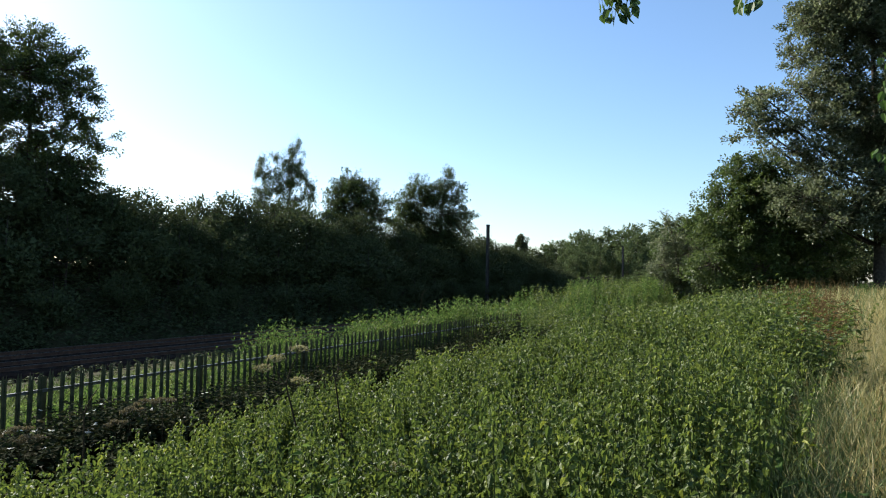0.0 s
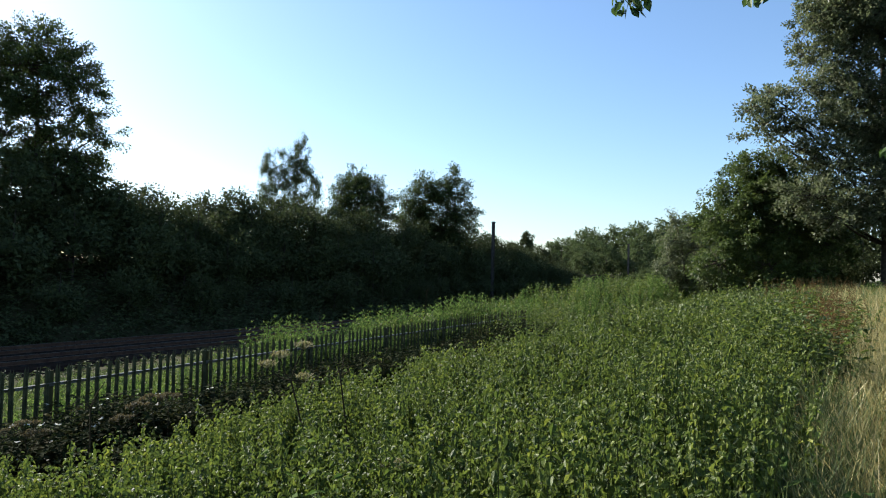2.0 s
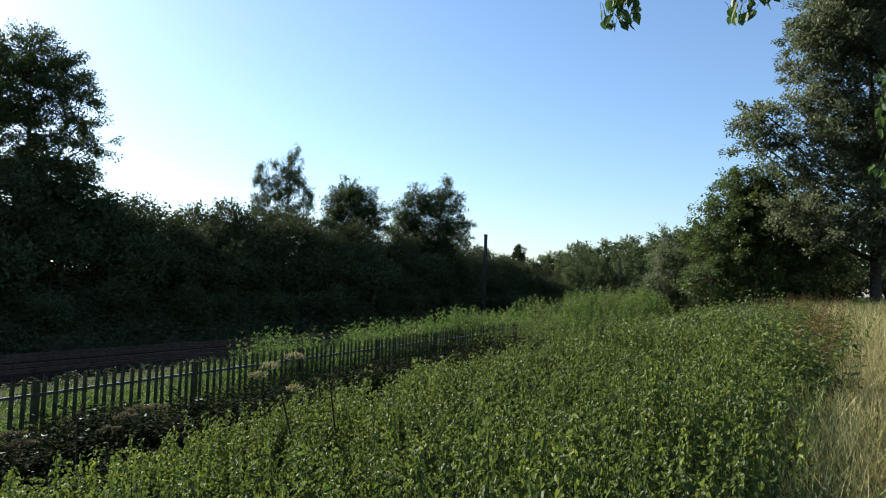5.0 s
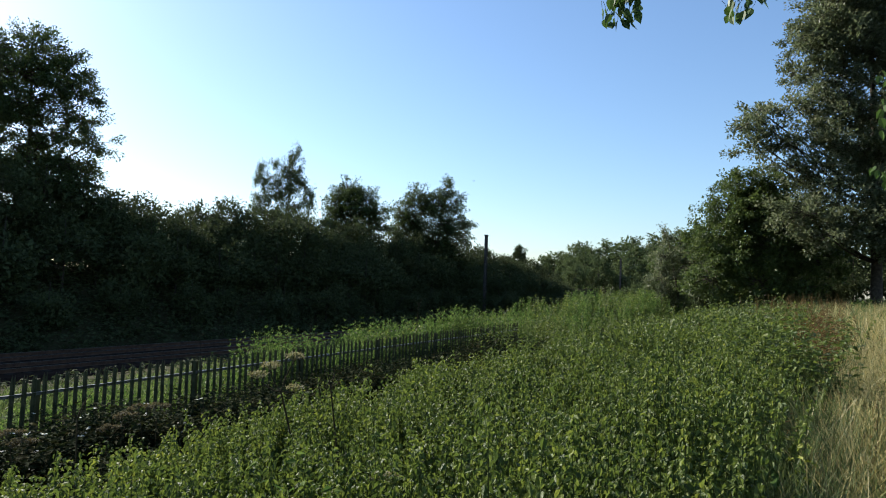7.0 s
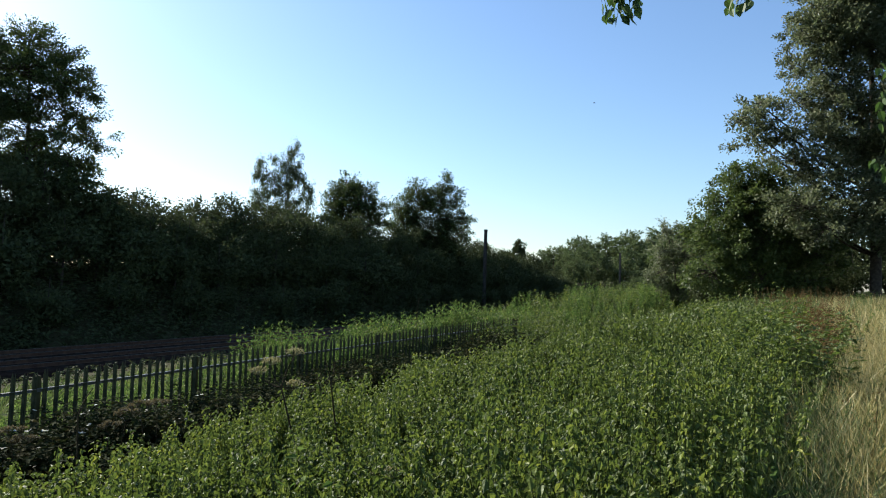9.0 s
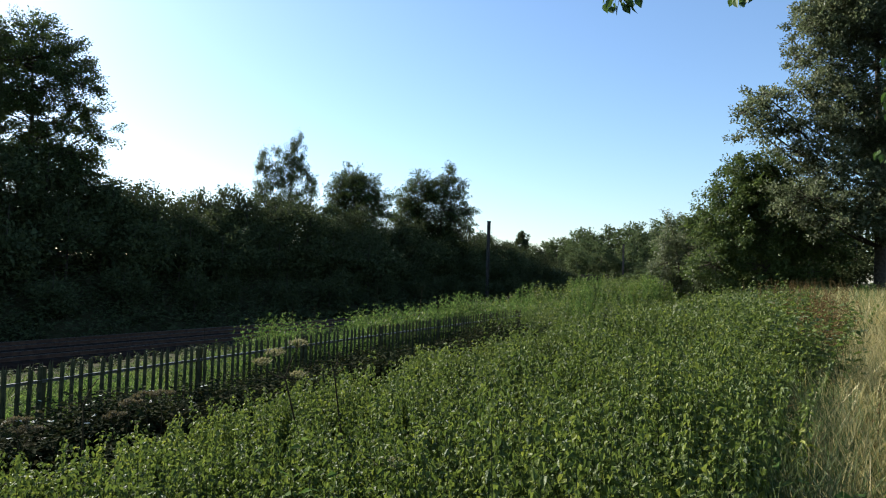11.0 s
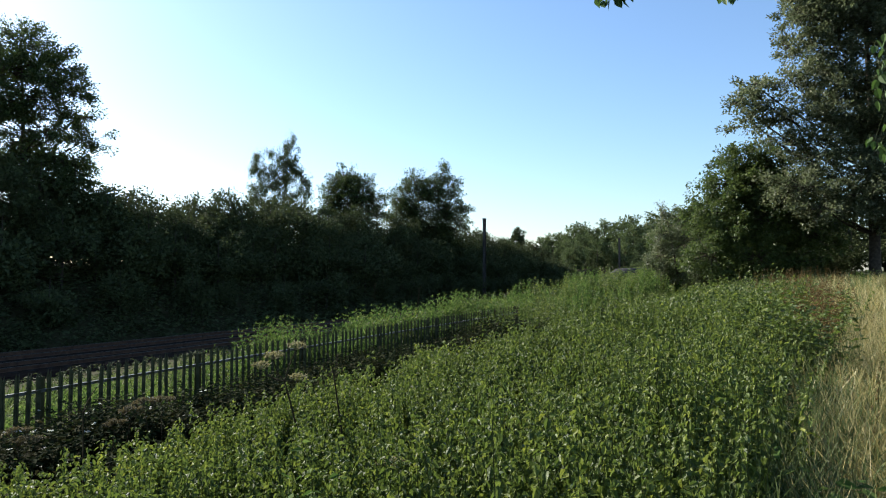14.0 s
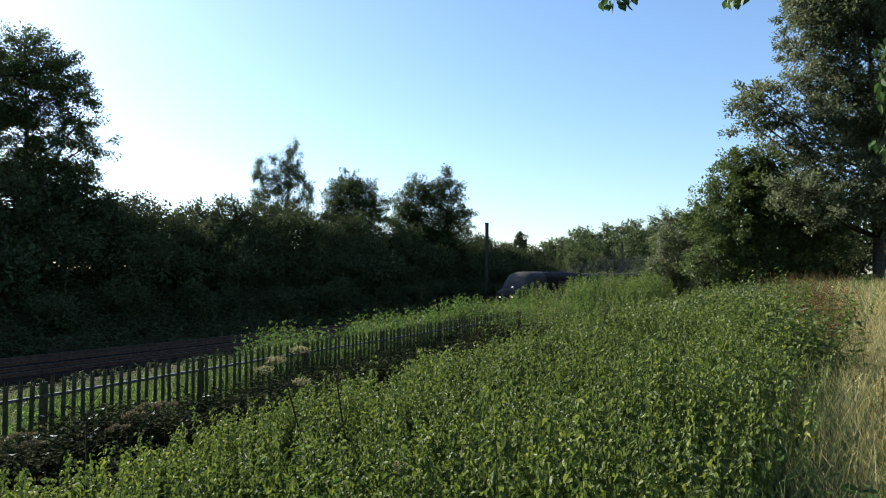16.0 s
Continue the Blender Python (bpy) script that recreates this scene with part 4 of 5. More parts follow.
def build_overhang():
    """A bough that reaches over from a tree beside the viewer, with sprigs hanging into view."""
    tree = tagged(new("overhanging_tree"), "broadleaf tree whose leafy sprigs hang over the field", "tree")
    z0 = float(gz(3.9, -0.6))
    put("trunk", *tubes([[3.9, -0.6, z0 - 0.2]], [[3.7, -0.4, 7.0]], 0.2, 0.08, 10, np.array([[0.1, 0, 0]]), 6), BARK, tree, smooth=True)
    put("bough", *join(tubes([[3.8, -0.5, 3.3]], [[2.0, 3.0, 4.2]], 0.07, 0.035, 7, np.array([[0, 0, 0.25]]), 5), tubes([[2.0, 3.0, 4.2]], [[0.75, 3.45, 4.0]], 0.035, 0.012, 6, np.array([[0, 0, 0.1]]), 4)), BARK, tree, smooth=True)
    put("branch", *tubes([[3.0, 1.1, 3.95]], [[2.62, 3.75, 3.2]], 0.03, 0.012, 6, np.array([[0.1, 0, 0.3]]), 4), BARK, tree, smooth=True)
    me = heart_leaf()
    r = random.Random(4)
    u = 3.3 / 1184
    groups = (((0.836, 3.252, 3.001), (0.86, 3.4, 4.02), ((-24, -16), (-22, 4), (-12, 2), (-2, -24), (-14, -26), (0, 6), (6, 8), (16, 12), (19, -12), (26, -3), (28, -24), (1, -36), (-9, -38), (14, -34), (8, -14), (4, -50), (18, -52))),
              ((1.484, 3.252, 3.027), (1.52, 3.2, 4.12), ((-16, 2), (-3, 4), (15, -10), (-13, -18), (-3, -22), (7, -15), (-6, -37), (24, -35), (40, -34), (48, -40), (60, -46), (2, -48), (14, -44), (30, -52))),
              ((2.375, 3.57, 2.6), (2.62, 3.75, 3.2), ((2, -115), (6, -100), (-2, -40), (4, -30), (8, -6), (-3, 78), (8, 100), (-14, 90), (20, -70), (18, 40), (16, 92), (22, 10), (24, 70), (12, -60))))
    for (x, y, z), top, spots in groups:
        A = np.array([top]) - np.array((x, y, z))
        tips = np.array([(dx * u, 0.0, -dy * u + 0.03) for dx, dy in spots])
        S = np.repeat(np.array([[A[0][0] * 0.35 + 0.06, A[0][1] * 0.4, max(0.2, A[0][2] * 0.42)]]), len(spots), 0) + tips * (0.4, 0, 0.35)
        tw = join(tubes(A, S[:1], 0.008, 0.005, 5, None, 3), tubes(S, tips + (0, 0, 0.02), 0.003, 0.0015, 4, None, 2), tubes(S[:1].repeat(len(S), 0), S, 0.004, 0.003, 4, None, 1))
        sprig = put("sprig", *tw, GSTEM, tree)
        sprig.matrix_basis = pose(x, y, z)
        SPRIGS.append(sprig)
        for dx, dz in spots + tuple((px + r.uniform(-9, 9), pz - r.uniform(3, 16)) for px, pz in spots + spots):
            lf = new("leaf", me)
            lf.parent = sprig
            k = r.uniform(0.036, 0.056)
            lf.matrix_basis = pose(dx * u, r.uniform(-0.06, 0.06), -dz * u + 0.012, r.uniform(-35, 35), r.uniform(-30, 30), r.uniform(0, 360)) @ Matrix.Scale(k, 4)


def stalk_plant(name, base, top, forks, heads, mat, label, cat, head_r=0.07, thick=0.006):
    """A dead or seeding stalk: a stem, forked rays, and a flat or loose head on each."""
    r = np.random.default_rng(int(abs(base[0] * 100)) + 3)
    ob = tagged(new(name), label, cat)
    b, t = np.array([base]), np.array([top])
    z = float(gz(base[0], base[1])) - 0.03
    b = np.array([[base[0] + (base[0] - top[0]) * 0.4, base[1], z]])
    put("stem", *tubes(b, t, thick, thick * 0.7, 6, r.normal(size=(1, 3)) * 0.02, 5), STALK, ob, smooth=True)
    for f in forks:
        e = t + np.array([f])
        put("ray", *tubes(t, e, thick * 0.6, thick * 0.35, 5, r.normal(size=(1, 3)) * 0.01, 3), STALK, ob, smooth=True)
        if heads:
            n = 130
            a, q = r.uniform(0, 6.28, n), head_r * np.sqrt(r.uniform(0, 1, n))
            tips = e + np.stack([np.cos(a) * q, np.sin(a) * q, 0.05 - q * q * 3 + r.normal(size=n) * 0.006], -1)
            sp = tubes(np.repeat(e, 26, 0), tips[:26], 0.0018, 0.0012, 3, None, 1)
            D = unit(r.normal(size=(n, 3)) * 0.7 + (0, 0, 0.4))
            lv = leaves(tips, D, r.uniform(0.012, 0.024, n), 0.011, 0.2, r)
            put("seedhead", *join(sp, lv), mat, ob, "flat dry seedhead")
    return ob


def clump(name, x, y, h, n, levels, leaf, mat, label, cat, spread, droop=0.4, wide=0.55, top=0.7, seed=1, lean=0.25):
    """A small plant of several leafy stems."""
    r = np.random.default_rng(seed)
    ob = tagged(new(name), label, cat)
    X, Y = x + r.normal(size=n) * spread, y + r.normal(size=n) * spread
    a, b = herbs(X, Y, h * r.uniform(0.75, 1.1, n), levels, leaf, droop, wide, 2, top, lean, r)
    put("foliage", *a, mat, ob)
    put("stem", *b, GSTEM, ob)
    return ob


def build_plants():
    stalk_plant("hogweed", (-0.94, 5.06), (-1.16, 5.04, 0.86), ((-0.085, 0, 0.16), (0.085, 0.02, 0.23), (-0.17, -0.03, 0.09), (0.08, 0.1, -0.02)), True, UMBEL, "dry hogweed stalk with flat brown seedheads", "hogweed", 0.075, 0.0095)
    stalk_plant("dead_stalk", (-0.68, 5.06), (-0.79, 5.03, 0.9), ((-0.05, 0, 0.18), (0.03, 0, 0.17), (0.08, 0, 0.05)), False, UMBEL, "bare dark dead stalk with forked tip", "dead stalk", thick=0.0085)
    stalk_plant("dead_stalk", (-2.62, 5.0), (-2.64, 5.0, 0.62), ((-0.06, 0, 0.1), (0.05, 0, 0.12), (0.1, 0, 0.2)), False, UMBEL, "bare dark dead stalk with forked tip", "dead stalk", thick=0.0085)
    stalk_plant("hogweed", (-0.2, 3.95), (-0.25, 3.95, 0.48), ((-0.03, 0, 0.06),), True, UMBEL, "dry hogweed stalk with flat brown seedheads", "hogweed", 0.09)
    stalk_plant("tall_stem", (-2.1, 22), (-2.15, 22.0, 1.15), ((0.02, 0, 0.1),), False, UMBEL, "thin dry weed stem above the willowherb", "weed stem", thick=0.008)
    stalk_plant("tall_stem", (-3.6, 10.6), (-3.75, 10.6, 0.72), ((-0.03, 0, 0.12), (0.05, 0, 0.08)), False, UMBEL, "thin dry weed stem beside the fence", "weed stem", thick=0.005)
    stalk_plant("tall_stem", (-2.75, 14.2), (-2.7, 14.2, 0.82), ((0.01, 0, 0.12),), False, UMBEL, "thin dry weed stem behind the fence", "weed stem", thick=0.005)
    stalk_plant("tall_stem", (-3.2, 14.2), (-3.16, 14.2, 0.76), ((0.01, 0, 0.1),), False, UMBEL, "thin dry weed stem behind the fence", "weed stem", thick=0.005)
    stalk_plant("tall_stem", (-0.75, 21), (-0.65, 21.0, 1.05), ((0.12, 0, 0.2), (-0.1, 0, 0.05)), False, UMBEL, "bent reddish dry weed stem", "weed stem", thick=0.014)
    r = np.random.default_rng(77)
    # seedheads over the brambles by the fence
    for k in range(10):
        s, q = r.uniform(2.6, 5.2), r.uniform(5.9, 8.0)
        p = FD * s + FN * q
        z = float(gz(p[0], p[1])) + r.uniform(0.55, 0.8)
        stalk_plant("hogweed", (p[0] + r.normal() * 0.05, p[1]), (p[0], p[1], z), ((-0.08, 0, 0.05), (0.07, 0.03, 0.08), (0.0, -0.06, 0.1)), True, BROWNHEAD, "withered hogweed with brown seedheads by the fence", "hogweed", 0.055, 0.005)
    for k in range(7):
        p = FD * (4.4 + 0.35 * k) + FN * r.uniform(8.2, 9.2)
        clump("bindweed", p[0], p[1], 0.95, 2, 4, 0.06, BINDWEED, "white-flowered bindweed over the brambles", "bindweed", 0.1, 0.0, 0.9, 0.9, 50 + k)
    for k in range(8):
        p = FD * (17.8 + 0.75 * k) + FN * (8.9 + 0.3 * math.sin(k * 2.1))
        clump("nettle_clump", p[0], p[1], 1.55, 26, 9, 0.12, NETTLE, "tall nettle clump growing over the fence", "nettles", 0.4, 0.9, 0.55, 0.5, 70 + k, 0.12)
    clump("ragwort", 2.57, 4.7, 0.74, 5, 6, 0.085, YELLOW, "yellowing weed in the grass", "weed", 0.05, 0.7, seed=5, lean=0.06)
    clump("ragwort", 6.76, 14.0, 1.0, 5, 5, 0.07, YELLOW, "yellow-flowering weed at the nettles' edge", "ragwort", 0.15, -0.2, seed=6)
    clump("bright_nettle", -0.5, 3.45, 0.85, 6, 7, 0.09, WILLOWHERB, "fresh light green nettle shoots", "nettle", 0.06, 0.5, seed=7)
    clump("dock", 2.3, 3.55, 0.6, 7, 6, 0.16, WILLOWHERB, "light green broad-leaved dock in the grass", "dock", 0.12, 0.4, seed=8)
    clump("bramble_bush", 4.15, 8.05, 1.3, 110, 9, 0.11, NETTLE, "leafy bush at the edge of the grass", "bush", 0.3, 0.3, seed=9)
    clump("elder_bush", 24.1, 38.0, 0.9, 40, 7, 0.2, WILLOWHERB, "light green bush at the foot of a poplar", "bush", 0.45, 0.2, seed=10)
    for k in range(46):
        y = r.uniform(4.5, 30)
        x = float(straw_edge(y)) + r.normal() * 0.08 * y + 0.04 * y
        ob = clump("dock", x, y, r.uniform(0.7, 1.0), 2, 12, 0.045, RUST, "rusty seeding dock spike in the grass", "dock", 0.05, -0.9, 0.5, 0.6, 100 + k, 0.1)
        tagged(ob, group="seeding docks")


# ---- the train ----
def loft(stations, ring):
    """A skin through cross-sections: each station is x, half width, bottom, top; ring holds fractions of width and height."""
    V = []
    for x, w, z0, z1 in stations:
        V += [(x, fy * w, z0 + (z1 - z0) * fz) for fy, fz in ring]
    n = len(ring)
    F = [(i * n + k, i * n + k + 1, (i + 1) * n + k + 1, (i + 1) * n + k) for i in range(len(stations) - 1) for k in range(n - 1)]
    return np.array(V, float), np.array(F)


HALF = [(1.0, 0.0), (1.0, 0.35), (1.0, 0.74), (0.975, 0.83), (0.87, 0.915), (0.62, 0.975), (0.3, 0.996), (0.0, 1.0)]
RING = HALF + [(-a, b) for a, b in HALF[-2::-1]]


def add_bogies(car, xs):
    wm = None
    for bx in xs:
        bogie = put("bogie", *join(boxvf(-1.7, 1.7, -1.15, -1.0, 0.35, 0.75), boxvf(-1.7, 1.7, 1.0, 1.15, 0.35, 0.75), boxvf(-0.3, 0.3, -1.0, 1.0, 0.45, 0.85)), BLACKSTEEL, car)
        bogie.matrix_basis = pose(bx, 0, 0)
        for wx in (-1.3, 1.3):
            if wm is None:
                wm = mesh_np("wheelset", *join(tubes([[0, -0.82, 0]], [[0, -0.69, 0]], 0.51, 0.51, 20, None, 1), tubes([[0, 0.69, 0]], [[0, 0.82, 0]], 0.51, 0.51, 20, None, 1), tubes([[0, -0.9, 0]], [[0, 0.9, 0]], 0.09, 0.09, 8, None, 1),
                                                tubes([[0, -0.82, 0]], [[0, -0.8, 0]], 0.51, 0.1, 20, None, 1), tubes([[0, 0.82, 0]], [[0, 0.8, 0]], 0.51, 0.1, 20, None, 1)), BLACKSTEEL)
            w = new("wheelset", wm)
            w.parent = bogie
            w.matrix_basis = pose(wx, 0, 0.51)


def lamp_material():
    m, nt, bsdf, out = nodes_of("headlight_glow")
    bsdf.inputs["Emission Color"].default_value, bsdf.inputs["Emission Strength"].default_value = (1, 0.86, 0.66, 1), 0.22
    return m


def build_power_car():
    """Streamlined diesel power car, its middle at the origin, facing +x."""
    car = tagged(new("power_car"), "dark diesel power car with a grey sloping streamlined nose", "train")
    h = 8.9
    nose = [(h, 0.85, 0.9, 1.6), (h - 0.08, 1.1, 0.7, 1.95), (h - 0.5, 1.22, 0.6, 2.18), (h - 1.5, 1.3, 0.6, 2.36), (h - 1.65, 1.31, 0.6, 2.46), (h - 2.5, 1.34, 0.6, 3.3), (h - 3.2, 1.36, 0.6, 3.72), (h - 4.2, 1.37, 0.6, 3.88), (h - 6.6, 1.37, 0.6, 3.9)]
    put("cab", *loft(nose, RING), LEAD, car, "grey sloping cab", True)
    put("body", *loft([(h - 6.6, 1.37, 0.6, 3.9), (-h, 1.37, 0.6, 3.9)], [p for p in RING if p[1] < 0.84 and p[0] > 0]), NAVY, car, "dark blue side")
    put("body", *loft([(h - 6.6, 1.37, 0.6, 3.9), (-h, 1.37, 0.6, 3.9)], [p for p in RING if p[1] < 0.84 and p[0] < 0]), NAVY, car, "dark blue side")
    put("roof", *loft([(h - 6.6, 1.37, 0.6, 3.9), (-h, 1.37, 0.6, 3.9)], [p for p in RING if p[1] > 0.8]), ROOFGREY, car, "sooty grey roof", True)
    put("nose_face", *boxvf(h - 0.6, h - 0.06, -0.8, 0.8, 0.85, 1.75), LEAD, car)
    ws = [(x + 0.02, w * 1.006, z0, z1 + 0.012) for x, w, z0, z1 in nose[4:7]]
    put("windscreen", *loft(ws, [p for p in RING if p[1] > 0.8]), CABGLASS, car, "grey sloping windscreen", True)
    for sd in (-1, 1):
        v = np.array([(h - 2.3, sd * 1.375, 2.45), (h - 5.0, sd * 1.385, 2.45), (h - 5.0, sd * 1.38, 3.3), (h - 3.5, sd * 1.375, 3.3), (h - 2.8, sd * 1.37, 3.0)])
        v = np.concatenate([v, v - (0, sd * 0.03, 0)])
        bm = bmesh.new()
        vs = [bm.verts.new(p) for p in v]
        bm.faces.new(vs[:5]), bm.faces.new(vs[5:][::-1])
        for i in range(5):
            bm.faces.new((vs[i], vs[(i + 1) % 5], vs[5 + (i + 1) % 5], vs[5 + i]))
        part("cab_window", bm, CABGLASS, car, "grey cab side window")
        put("window_pillar", *boxvf(h - 3.5, h - 3.36, sd * 1.385 - 0.015, sd * 1.385 + 0.015, 2.42, 3.22), LEAD, car)
        put("waist_band", *boxvf(h - 6.4, h - 1.7, sd * 1.34 - 0.04, sd * 1.34 + 0.045, 2.12, 2.3), WAIST, car, "pale dusty waist band")
        put("grille", *join(*[boxvf(h - 10 - k * 0.22, h - 9.86 - k * 0.22, sd * 1.37 - 0.015, sd * 1.37 + 0.015, 1.9, 2.9) for k in range(14)]), BLACKSTEEL, car, "dark cooling louvres")
    glow = lamp_material()
    for y in (-0.62, 0.62):
        put("headlight", *tubes([[h - 0.5, y, 1.5]], [[h + 0.0, y, 1.5]], 0.12, 0.1, 12, None, 1), BLACKSTEEL, car)
        put("headlight_lens", *tubes([[h - 0.02, y, 1.5]], [[h + 0.02, y, 1.5]], 0.1, 0.001, 12, None, 1), glow, car, "lit headlight")
    put("marker_light", *tubes([[h - 1.45, 0, 2.4]], [[h - 1.3, 0, 2.4]], 0.1, 0.06, 10, None, 1), glow, car, "lit marker lamp")
    put("exhaust", *join(boxvf(-0.6, 0.0, -0.35, 0.35, 3.85, 4.0)), BLACKSTEEL, car, "sooty exhaust outlet")
    put("underframe", *boxvf(-h + 0.3, h - 0.9, -1.15, 1.15, 0.45, 0.75), BLACKSTEEL, car)
    put("end_wall", *boxvf(-h - 0.04, -h, -1.3, 1.3, 0.6, 3.6), BLACKSTEEL, car)
    add_bogies(car, (h - 3.9, -h + 3.2))
    return car


def build_coach():
    car = tagged(new("coach"), "dark blue railway coach with a row of windows", "train", "coaches behind the power car")
    h = 11.4
    side = [p for p in RING if p[1] < 0.84]
    put("body", *loft([(h, 1.37, 0.7, 3.75), (-h, 1.37, 0.7, 3.75)], [p for p in side if p[0] > 0]), NAVY, car)
    put("body", *loft([(h, 1.37, 0.7, 3.75), (-h, 1.37, 0.7, 3.75)], [p for p in side if p[0] < 0]), NAVY, car)
    put("roof", *loft([(h, 1.37, 0.7, 3.75), (-h, 1.37, 0.7, 3.75)], [p for p in RING if p[1] > 0.8]), ROOFGREY, car, "grey roof", True)
    for e in (-h, h):
        put("end_wall", *boxvf(e - 0.03, e + 0.03, -1.3, 1.3, 0.7, 3.5), BLACKSTEEL, car)
    wme = mesh_np("window", *boxvf(-0.65, 0.65, -0.012, 0.012, -0.35, 0.35), DARKGLASS)
    for sd in (-1, 1):
        for k in range(9):
            w = new("window", wme)
            w.parent = car
            w.matrix_basis = pose(-8.4 + k * 2.1, sd * 1.37, 2.35)
    put("underframe", *boxvf(-h + 0.3, h - 0.3, -1.1, 1.1, 0.5, 0.8), BLACKSTEEL, car)
    add_bogies(car, (h - 3.2, -h + 3.2))
    return car


def smoke_material():
    m, nt, bsdf, out = nodes_of("exhaust_haze")
    nt.nodes.remove(bsdf)
    d, t, mx = nt.nodes.new("ShaderNodeBsdfDiffuse"), nt.nodes.new("ShaderNodeBsdfTransparent"), nt.nodes.new("ShaderNodeMixShader")
    d.inputs["Color"].default_value = (0.22, 0.24, 0.27, 1)
    mx.inputs[0].default_value = 0.015
    nt.links.new(t.outputs[0], mx.inputs[1])
    nt.links.new(d.outputs[0], mx.inputs[2])
    nt.links.new(mx.outputs[0], out.inputs[0])
    return m


def build_movers():
    power = build_power_car()
    coaches = [build_coach()]
    for k in range(3):
        coaches.append(copy_thing(coaches[0], pose(0, 0, 0)))
    haze = smoke_material()
    puffs = []
    r = np.random.default_rng(9)
    for k in range(12):
        bm = bmesh.new()
        bmesh.ops.create_icosphere(bm, subdivisions=3, radius=1.25)
        for v in bm.verts:
            v.co *= 1 + 0.35 * noise.noise(v.co * 1.3 + Vector((k * 7, 0, 0)))
        me = bpy.data.meshes.new("smoke_puff")
        bm.to_mesh(me)
        bm.free()
        me.materials.append(haze)
        for p in me.polygons:
            p.use_smooth = True
        puffs.append(tagged(new("smoke_puff", me), "thin grey diesel exhaust haze over the train", "smoke", "exhaust puffs"))
    bird = tagged(new("swallow"), "small dark swallow in flight", "bird")
    put("body", *join(tubes([[0.09, 0, 0]], [[0.02, 0, 0]], 0.008, 0.022, 7, None, 2), tubes([[0.02, 0, 0]], [[-0.12, 0, 0]], 0.022, 0.004, 7, None, 3)), SOOT, bird, smooth=True)
    for sd in (-1, 1):
        bm = bmesh.new()
        pts = [(0.05, 0.015), (0.045, 0.1), (-0.06, 0.2), (-0.02, 0.1), (-0.03, 0.015)]
        lo = [bm.verts.new((x, sd * y, 0.0 + y * 0.25)) for x, y in pts]
        hi = [bm.verts.new((x, sd * y, 0.006 + y * 0.25)) for x, y in pts]
        bm.faces.new(lo), bm.faces.new(hi[::-1])
        for i in range(5):
            bm.faces.new((lo[i], lo[(i + 1) % 5], hi[(i + 1) % 5], hi[i]))
        part("wing", bm, SOOT, bird)
    return power, coaches, puffs, bird


build_ground()
build_railway()
build_trees()
build_fence()
build_masts()
build_weeds()
build_plants()
build_overhang()
POWER, COACHES, PUFFS, BIRD = build_movers()
SPEED, NOSE_END = 17.5, 56.4


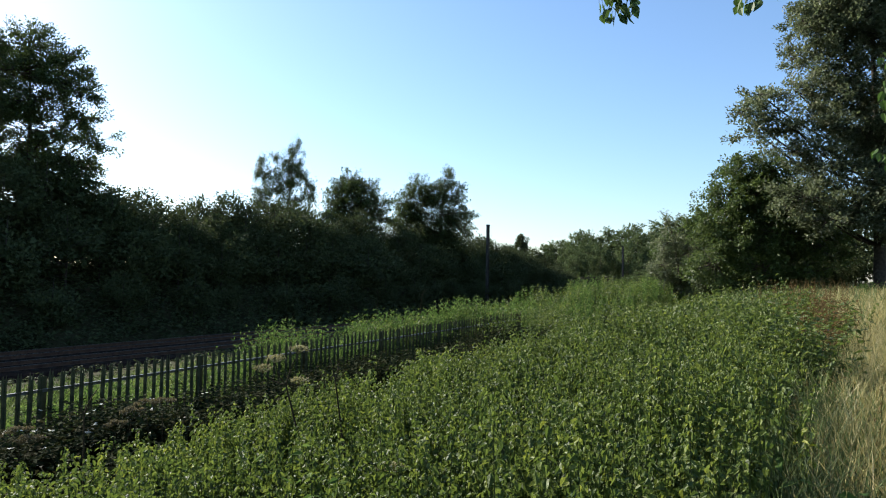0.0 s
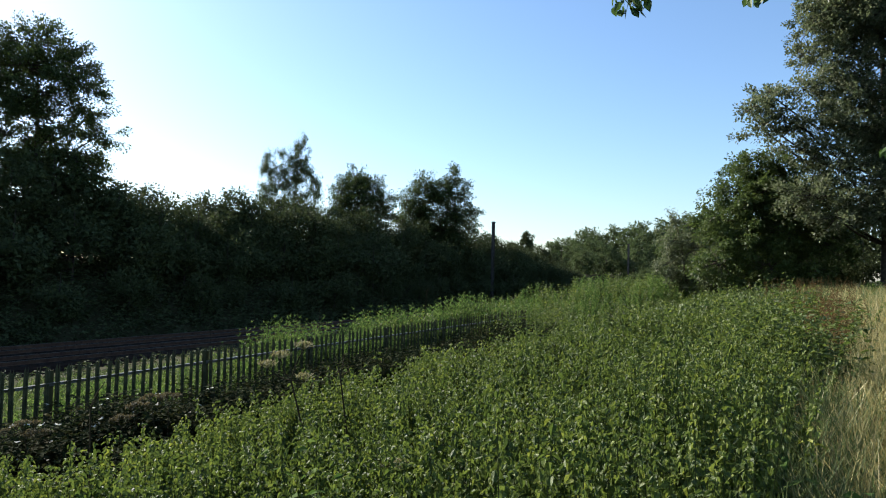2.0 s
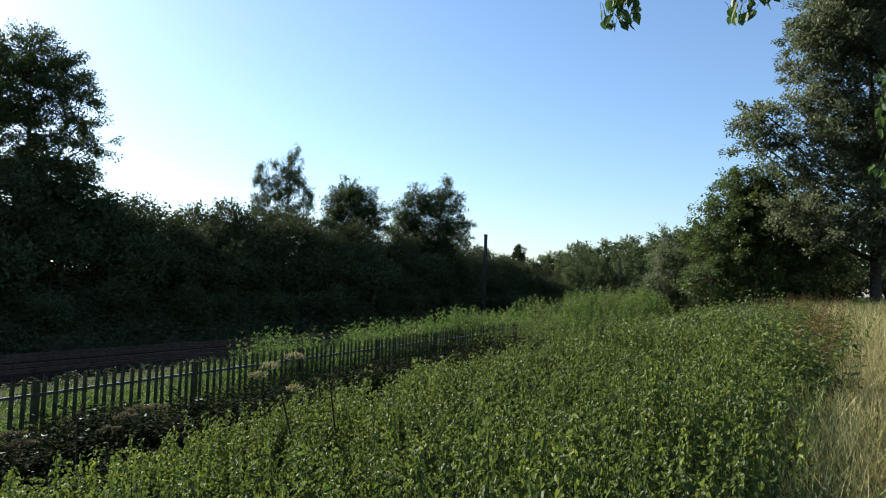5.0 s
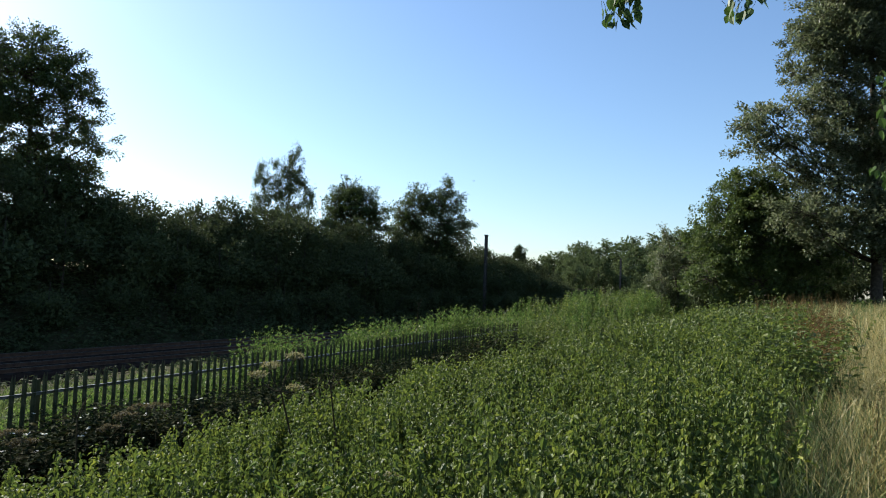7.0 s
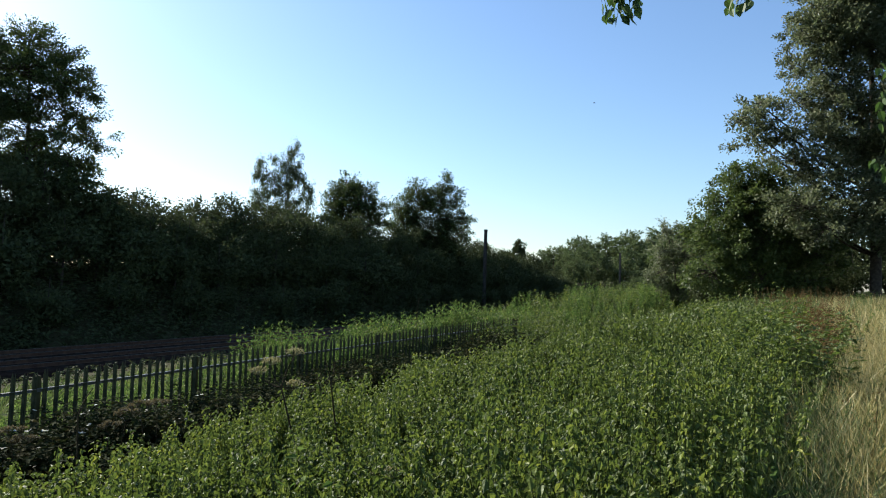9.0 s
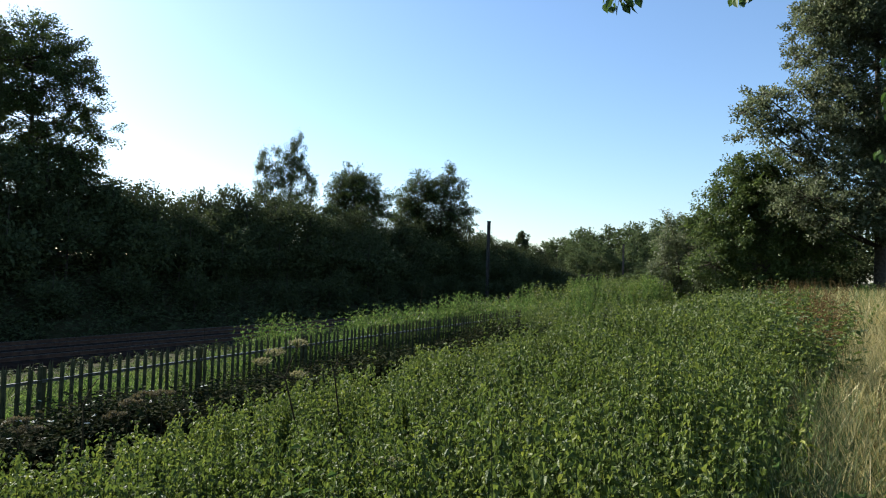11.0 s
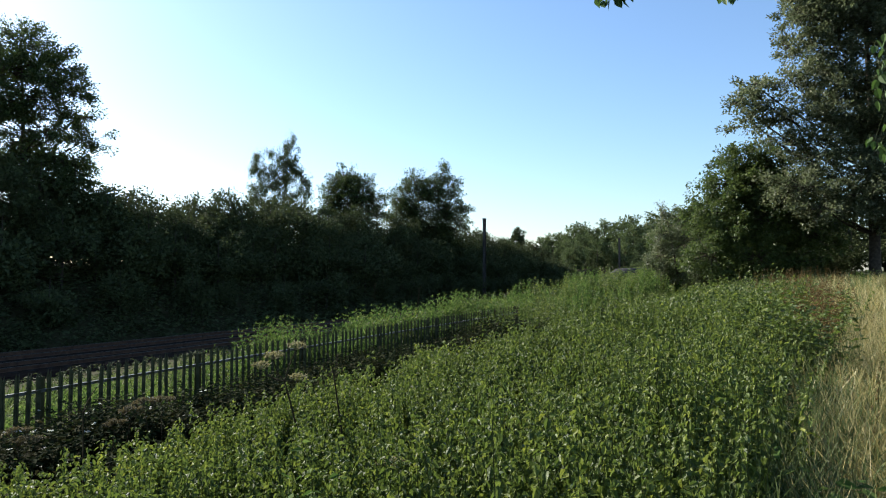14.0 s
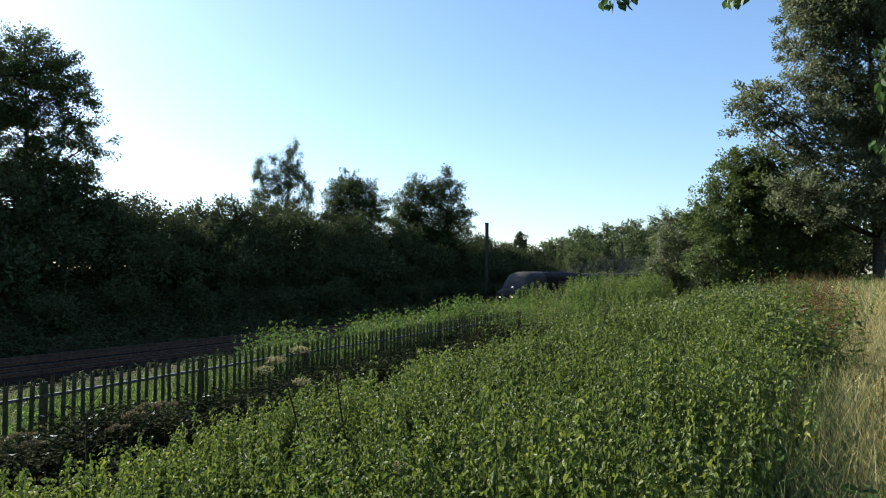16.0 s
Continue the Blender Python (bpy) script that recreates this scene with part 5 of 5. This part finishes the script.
def motions():
    def on_track(u, z=RAIL_Z):
        x, y, h = track_at(u, 27.05)
        return pose(x, y, z, 0, 0, -(90 + h))

    def mid(t):
        return NOSE_END + SPEED * (16 - t)
    times = [k * 0.5 for k in range(33)]
    walk(POWER, [(t, on_track(mid(t) + 8.9)) for t in times])
    for k, c in enumerate(COACHES):
        walk(c, [(t, on_track(mid(t) + 17.9 + 11.5 + 23.2 * k)) for t in times])
    # exhaust: carried with the engine, then left hanging over the line
    for k, p in enumerate(PUFFS):
        free = 13.6 + 0.2 * k
        rows_p = []
        for t in times:
            u = mid(min(t, free)) + 9.3 - (0.8 * (t - free) if t > free else 0)
            x, y, _ = track_at(u, 27.05)
            up = 0.0 if t <= free else 1.3 * min(t - free, 1.2) + 0.3 * max(0.0, t - free - 1.2)
            rows_p.append((t, pose(x, y, RAIL_Z + 2.35 + up * 1.5, 0, 0, 20 * k)))
        walk(p, rows_p)
    # the swallow comes up from behind the hedge, loops, and goes off behind the poplar
    spots = ((0.0, -6.0, 95.0, 3.5), (6.0, -6.0, 95.0, 3.5), (6.6, -2.0, 80.0, 8.0), (7.0, 3.1, 69.5, 12.6), (7.25, 6.5, 65.5, 13.2), (7.5, 10.0, 59.5, 13.3), (7.7, 12.0, 55.5, 13.8),
             (7.85, 11.5, 51.4, 14.5), (8.0, 10.7, 49.4, 15.4), (8.2, 7.7, 47.4, 15.9), (8.4, 4.7, 47.3, 17.0), (8.6, 3.1, 47.4, 16.4), (8.8, 4.9, 47.4, 15.4),
             (9.0, 11.1, 49.4, 15.2), (9.2, 19.7, 53.4, 14.6), (9.5, 34.1, 61.5, 14.7), (10.5, 60.0, 70.0, 12.0), (16.0, 62.0, 72.0, 12.0))
    heads = (40, 40, 50, 45, 40, 50, 60, 130, 165, 185, 185, 240, 300, 345, 375, 385, 385, 385)
    walk(BIRD, [(t, pose(x, y, z, 12, 0, h)) for (t, x, y, z), h in zip(spots, heads)])
    # sprigs stirred by the wind
    sway = ((0.0, 0.0, 0.0, 0.0), (0.5, 0.009, 0.007, 0.015), (1.0, -0.02, 0.016, 0.031), (1.5, -0.011, 0.021, 0.036), (2.0, 0.027, 0.012, 0.025), (2.5, 0.002, 0.005, 0.028),
            (3.0, -0.018, -0.004, 0.033), (3.5, -0.014, -0.008, 0.038), (4.0, 0.004, -0.012, 0.033), (6.5, -0.003, -0.028, 0.023), (7.0, 0.001, -0.02, 0.036), (7.5, -0.002, -0.012, 0.039),
            (8.0, 0.006, -0.015, 0.029), (9.0, 0.009, -0.012, 0.029), (11.5, -0.004, 0.012, 0.047), (14.0, 0.008, 0.005, 0.041), (16.0, 0.018, -0.001, 0.044))
    walk(SPRIGS[0], [(t, pose(0.836 + x, 3.252 + y, 3.001 + z, 0, x * 60, 0)) for t, x, y, z in sway])
    sway = ((0.0, 0.0, 0.0, 0.0), (0.5, 0.008, 0.014, 0.011), (1.0, -0.03, 0.031, 0.021), (1.5, -0.037, 0.035, 0.03), (2.0, 0.013, 0.017, 0.031), (2.5, 0.009, 0.005, 0.026), (3.0, -0.027, -0.009, 0.032),
            (3.5, -0.061, -0.014, 0.033), (4.0, -0.021, -0.015, 0.015), (6.5, -0.06, -0.032, 0.021), (7.0, -0.055, -0.021, 0.027), (7.5, -0.028, -0.013, 0.029), (8.0, -0.016, -0.02, 0.021),
            (8.5, -0.029, -0.017, 0.026), (9.0, -0.047, -0.015, 0.034), (11.5, -0.042, 0.014, 0.041), (12.0, -0.053, 0.013, 0.022), (13.0, -0.028, 0.007, -0.001), (14.0, -0.045, 0.003, 0.006),
            (14.5, -0.019, -0.001, 0.005), (15.0, -0.023, -0.007, -0.009), (16.0, -0.029, 0.0, -0.001))
    walk(SPRIGS[1], [(t, pose(1.484 + x, 3.252 + y, 3.027 + z, 0, x * 60, 0)) for t, x, y, z in sway])


motions()
